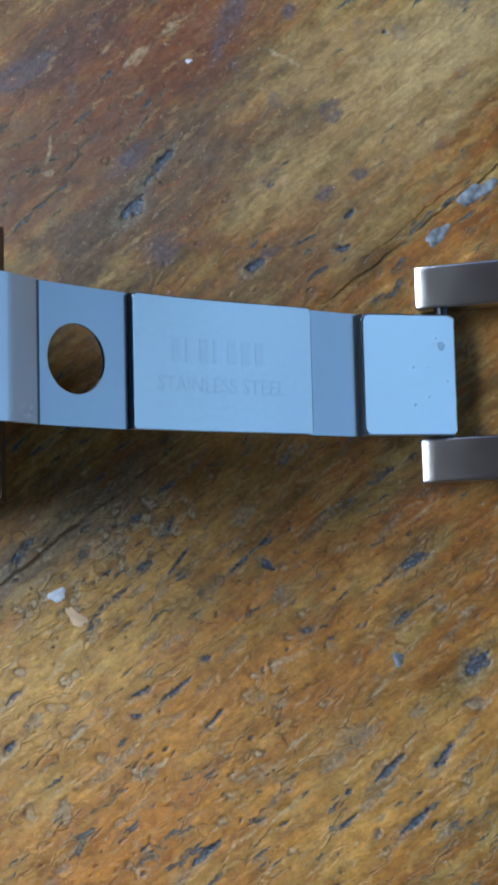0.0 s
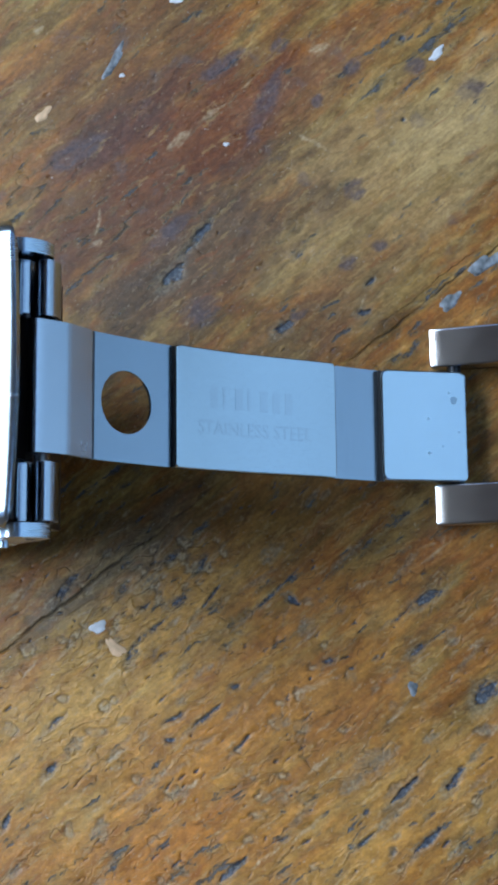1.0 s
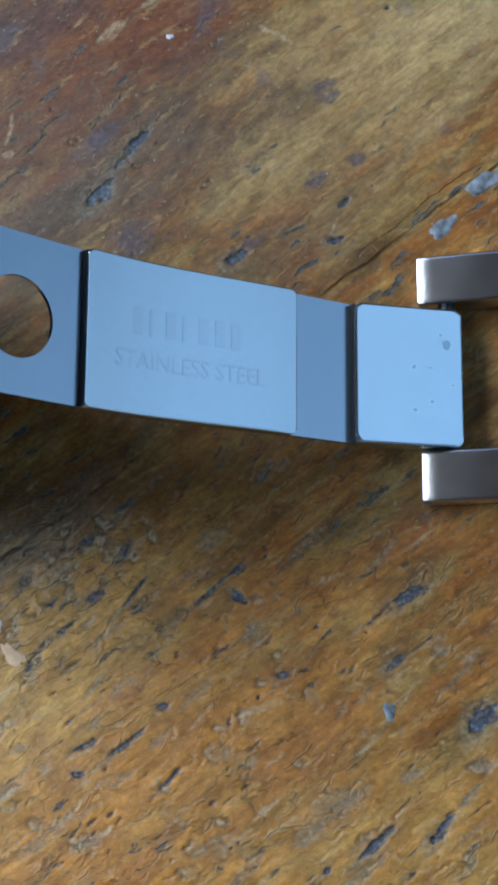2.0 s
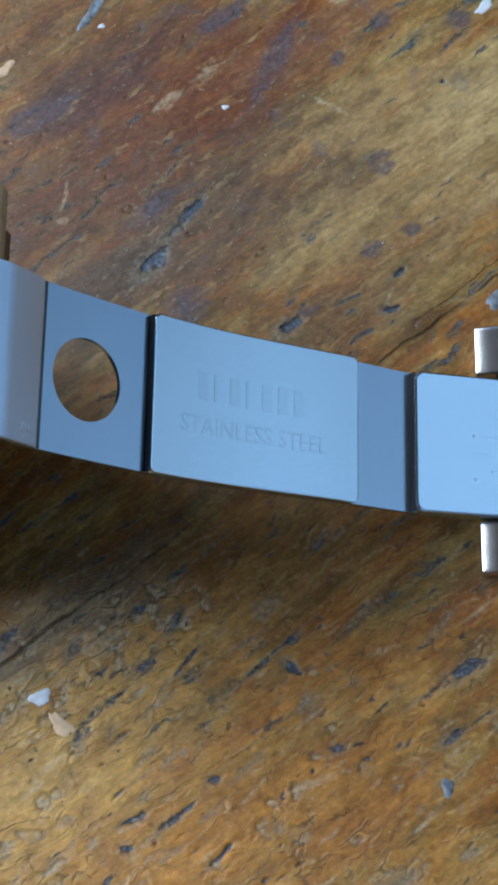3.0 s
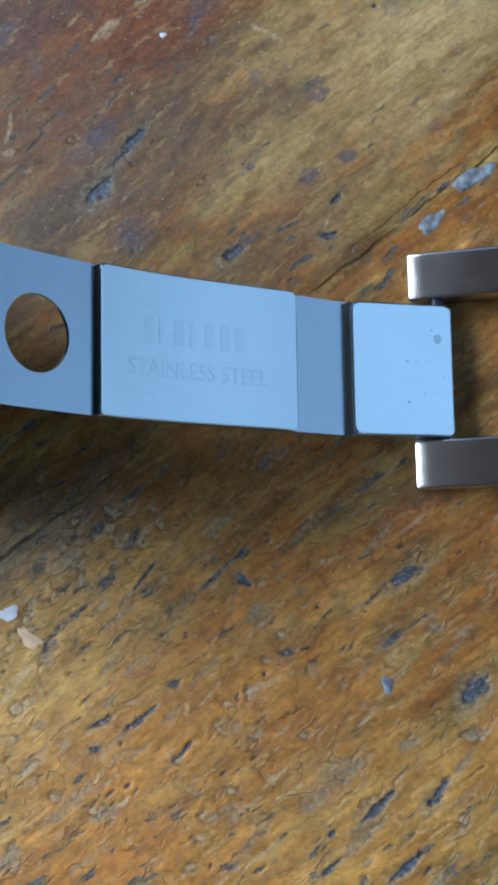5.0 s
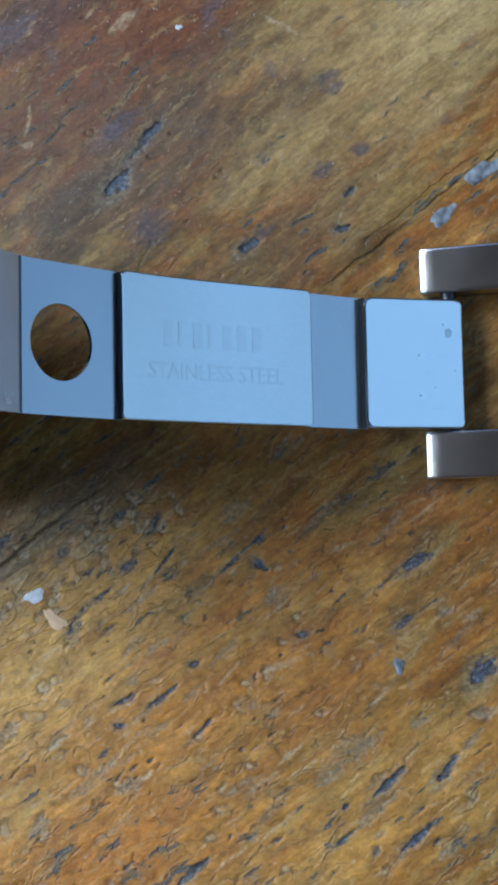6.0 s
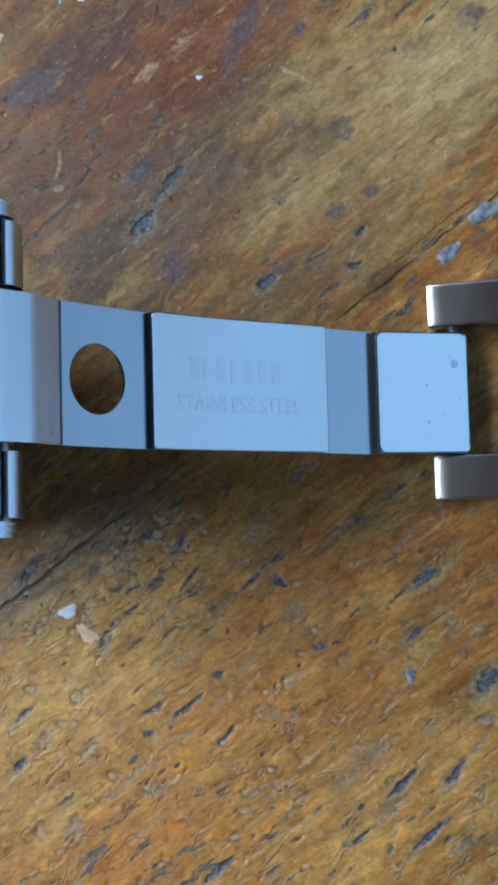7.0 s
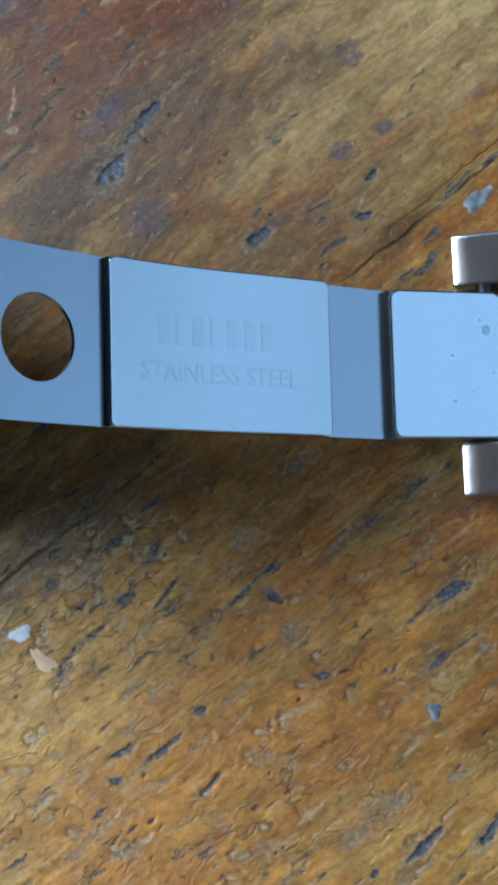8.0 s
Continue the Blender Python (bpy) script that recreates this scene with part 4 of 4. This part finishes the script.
            sides.append([bm.verts.new(((x + nx * 0.006) * MM, q * MM, (z + nz * 0.006) * MM)) for q in (mid - w, mid + w)])
        for a, b in zip(sides, sides[1:]):
            bm.faces.new((a[0], b[0], b[1], a[1]))
        part("scratch", bm, engraving if i % 3 else polished, ep)
    # sleeve bent round the hinge pin
    bm = bmesh.new()
    sheet(bm, spline([(-14.6, 21.4), (-14.75, 23.3), (-14.65, 24.5), (-14.35, 25.05), (-13.9, 25.25), (-13.45, 24.95), (-13.0, 24.4), (-12.5, 23.75), (-12.3, 23.4), (-12.1, 22.92), (-11.5, 21.42)], 5), 0.42, -4.0, 4.1)
    bevel(bm, 0.05 * MM, 2, lambda e: abs(e.verts[0].co.y - e.verts[1].co.y) < 1e-7)
    smooth(part("hinge_sleeve", bm, polished_soft, c, "satin steel sleeve bent round the hinge pin"))
    # dark strip drawn for the shade under the sleeve's step
    bm = bmesh.new()
    sheet(bm, lifted(cut(BASE, -11.62, -11.50), 0.06), 0.12, -3.98, 4.06)
    part("shade_strip", bm, dark_steel, c, "dark strip added for the shade at the end of the sleeve")
    bm = bmesh.new()
    rod(bm, "y", (-14.35, 22.75), 0.42, -8.9, 8.9)
    smooth(part("hinge_pin", bm, dull, c))
    # block added to fill the gap with the shade inside the cover
    bm = bmesh.new()
    box(bm, -18.4, -14.85, -8.1, 8.1, 17.5, 23.9, MM)
    bevel(bm, 0.7 * MM, 4)
    smooth(part("shade_block", bm, block_steel, c, "dark block added for the shade inside the cover"))
    # slotted tubes beside the sleeve
    for y0, y1 in ((4.5, 8.0), (-8.0, -4.45)):
        bm = bmesh.new()
        arc = spline([(-14.12, 23.7), (-14.1, 24.15), (-13.65, 24.3), (-13.25, 24.0), (-13.1, 23.3), (-13.2, 22.5), (-13.7, 21.95), (-14.3, 21.85), (-15.0, 22.0), (-15.45, 22.6), (-15.5, 23.5), (-15.42, 24.3), (-15.2, 24.55), (-14.85, 24.42), (-14.6, 24.2), (-14.55, 23.7)], 4)
        sheet(bm, arc, 0.22, y0, y1)
        bevel(bm, 0.05 * MM, 2)
        smooth(part("knuckle", bm, polished_soft, c, "slotted steel tube of the hinge"))
    for y in (4.32, -4.28):
        bm = bmesh.new()
        o = 1 if y > 0 else -1
        line = [(-14.9 + 0.30 * math.cos(a), y + o * (0.28 - 0.28 * math.sin(a))) for a in (0.0, 0.4, 0.8, 1.2, math.pi / 2)] + [(-15.02, y + o * 0.02), (-15.05, y + o * 1.2), (-15.05, y + o * 3.5)]
        rows = [[bm.verts.new((x * MM, q * MM, z * MM)) for z in (22.4, 24.55, 24.75)] + [bm.verts.new(((x - 0.3) * MM, q * MM, z * MM)) for z in (24.7, 22.4)] for x, q in line]
        for a, b in zip(rows, rows[1:]):
            for i in range(5):
                k = (i + 1) % 5
                bm.faces.new((a[i], a[k], b[k], b[i]))
        bm.faces.new(rows[0])
        bm.faces.new(rows[-1])
        smooth(part("side_strip", bm, polished_soft, c, "thin steel strip bent away from the sleeve"))
    bm = bmesh.new()
    cover_shell(bm)
    smooth(part("cover", bm, polished, c, "shiny curved steel cover"), 50)
    # dark sheet added so that the cover's inside looks deep in shade
    bm = bmesh.new()
    sheet(bm, lifted(COVER[:-3], -0.95), 0.3, -8.15, 8.15, 6)
    smooth(part("shade_lining", bm, dark_steel, c, "dark sheet added for the shade inside the cover"))
    for y0, y1 in ((-9.05, -8.2), (8.2, 9.05)):
        bm = bmesh.new()
        flange_plate(bm, y0, y1)
        bevel(bm, 0.12 * MM, 2)
        f = smooth(part("side_flange", bm, polished, c, "polished steel side wall of the cover"), 50)
        o = -1 if y0 < 0 else 1
        face = y0 if y0 < 0 else y1
        # the first is a black disc for a hole's dark inside; no hole is cut
        for x, z, r, out, mat in ((-14.75, 23.2, 0.30, 0.02, black), (-17.3, 21.0, 0.30, 0.30, polished), (-18.7, 19.6, 0.62, 0.7, polished)):
            bm = bmesh.new()
            rod(bm, "y", (x, z), r, face - o * 0.2, face + o * out)
            bevel(bm, min(0.1, out / 3) * MM, 2)
            smooth(part("pin_hole" if mat is black else "spring_bar_end", bm, mat, f))


clasp()


def link_piece():
    """The end link of the bracelet: two prongs that rise from the table, joined by a bar past them."""
    k = empty("bracelet_link", pose(8.60 * MM, -0.02 * MM, 0.05 * MM, 0, -7.0, 2.0))
    tagged(k, "polished steel bracelet link with two prongs lying on a table", "bracelet link")
    for y0, y1 in ((4.40, 7.34), (-7.30, -4.30)):
        bm = bmesh.new()
        box(bm, 0, 9.0, y0, y1, 0, 2.1, MM)
        bevel(bm, 0.9 * MM, 6, lambda e: all(v.co.x < 0.001 * MM for v in e.verts) and all(v.co.z > MM for v in e.verts))
        bevel(bm, 0.18 * MM, 3)
        for co, no in (((1.0, 0, 0), (1, 0, 0)), ((0, y0 + 0.22, 0), (0, 1, 0)), ((0, y1 - 0.22, 0), (0, 1, 0))):
            bmesh.ops.bisect_plane(bm, geom=bm.verts[:] + bm.edges[:] + bm.faces[:], dist=1e-8, plane_co=[q * MM for q in co], plane_no=no)
        smooth(part("prong", bm, prong_steel, k, "scuffed polished steel prong"), 24)
    bm = bmesh.new()
    box(bm, 7.0, 10.0, -4.3, 4.45, 0.1, 2.0, MM)
    bevel(bm, 0.2 * MM, 2)
    smooth(part("cross_bar", bm, prong_steel, k))
    # pin coloured dark for the line of shade between plate and prong
    bm = bmesh.new()
    rod(bm, "y", (1.6, 0.85), 0.5, -5.5, 5.6)
    smooth(part("hinge_pin", bm, dark_steel, k))


link_piece()


# ---- flecks of paint and dark gouges on the table ----
def blob(bm, half_length, half_width, height, seed, n=22):
    """A low uneven mound with a ragged outline."""
    rng = random.Random(seed)
    ph = [rng.uniform(0, 6.28) for _ in range(4)]
    rings = []
    for f, h in ((1.0, 0.0), (0.86, 0.7), (0.5, 1.0)):
        row = []
        for i in range(n):
            a = 2 * math.pi * i / n
            r = f * (1 + 0.16 * math.sin(2 * a + ph[0]) + 0.15 * math.sin(3 * a + ph[1]) + 0.11 * math.sin(5 * a + ph[2]) + rng.uniform(-0.09, 0.09))
            row.append(bm.verts.new((r * half_length * math.cos(a) * MM, r * half_width * math.sin(a) * MM, (h * height * rng.uniform(0.75, 1.15) + 0.004) * MM)))
        rings.append(row)
    for a, b in zip(rings, rings[1:]):
        for i in range(n):
            k = (i + 1) % n
            bm.faces.new((a[i], a[k], b[k], b[i]))
    bm.faces.new(rings[-1])


def flecks():
    kinds = [
        ("white", white_paint, "small fleck of dried white paint on the table", [
            (-17.4, -15.05, 0.62, 0.50, 10), (8.7, 29.8, 0.75, 0.32, 45), (-16.85, 29.75, 0.22, 0.2, 0), (-8.0, 23.35, 0.22, 0.18, 0), (-12.4, 36.0, 0.6, 0.35, 20)]),
        ("cream", cream_paint, "small chip of dried cream paint on the table", [
            (-15.95, -16.6, 1.05, 0.40, -40), (-23.5, 26.8, 0.80, 0.42, 50)]),
        ("grey", grey_paint, "pale blue-grey fleck of paint on the table", [
            (-17.6, 31.0, 1.5, 0.42, 62), (12.3, 12.75, 1.45, 0.55, 35), (9.65, 9.85, 0.95, 0.48, 55), (6.8, -19.1, 0.5, 0.36, -60)]),
    ]
    seed = 1
    for kind, mat, label, places in kinds:
        for x, y, a, b, turn in places:
            bm = bmesh.new()
            blob(bm, a, b, 0.07, seed)
            f = smooth(link("paint_fleck", bm, mat))
            f.matrix_world = pose(x * MM, y * MM, 0, 0, 0, turn)
            tagged(f, label, "paint fleck", "paint flecks on the table")
            seed += 1


flecks()
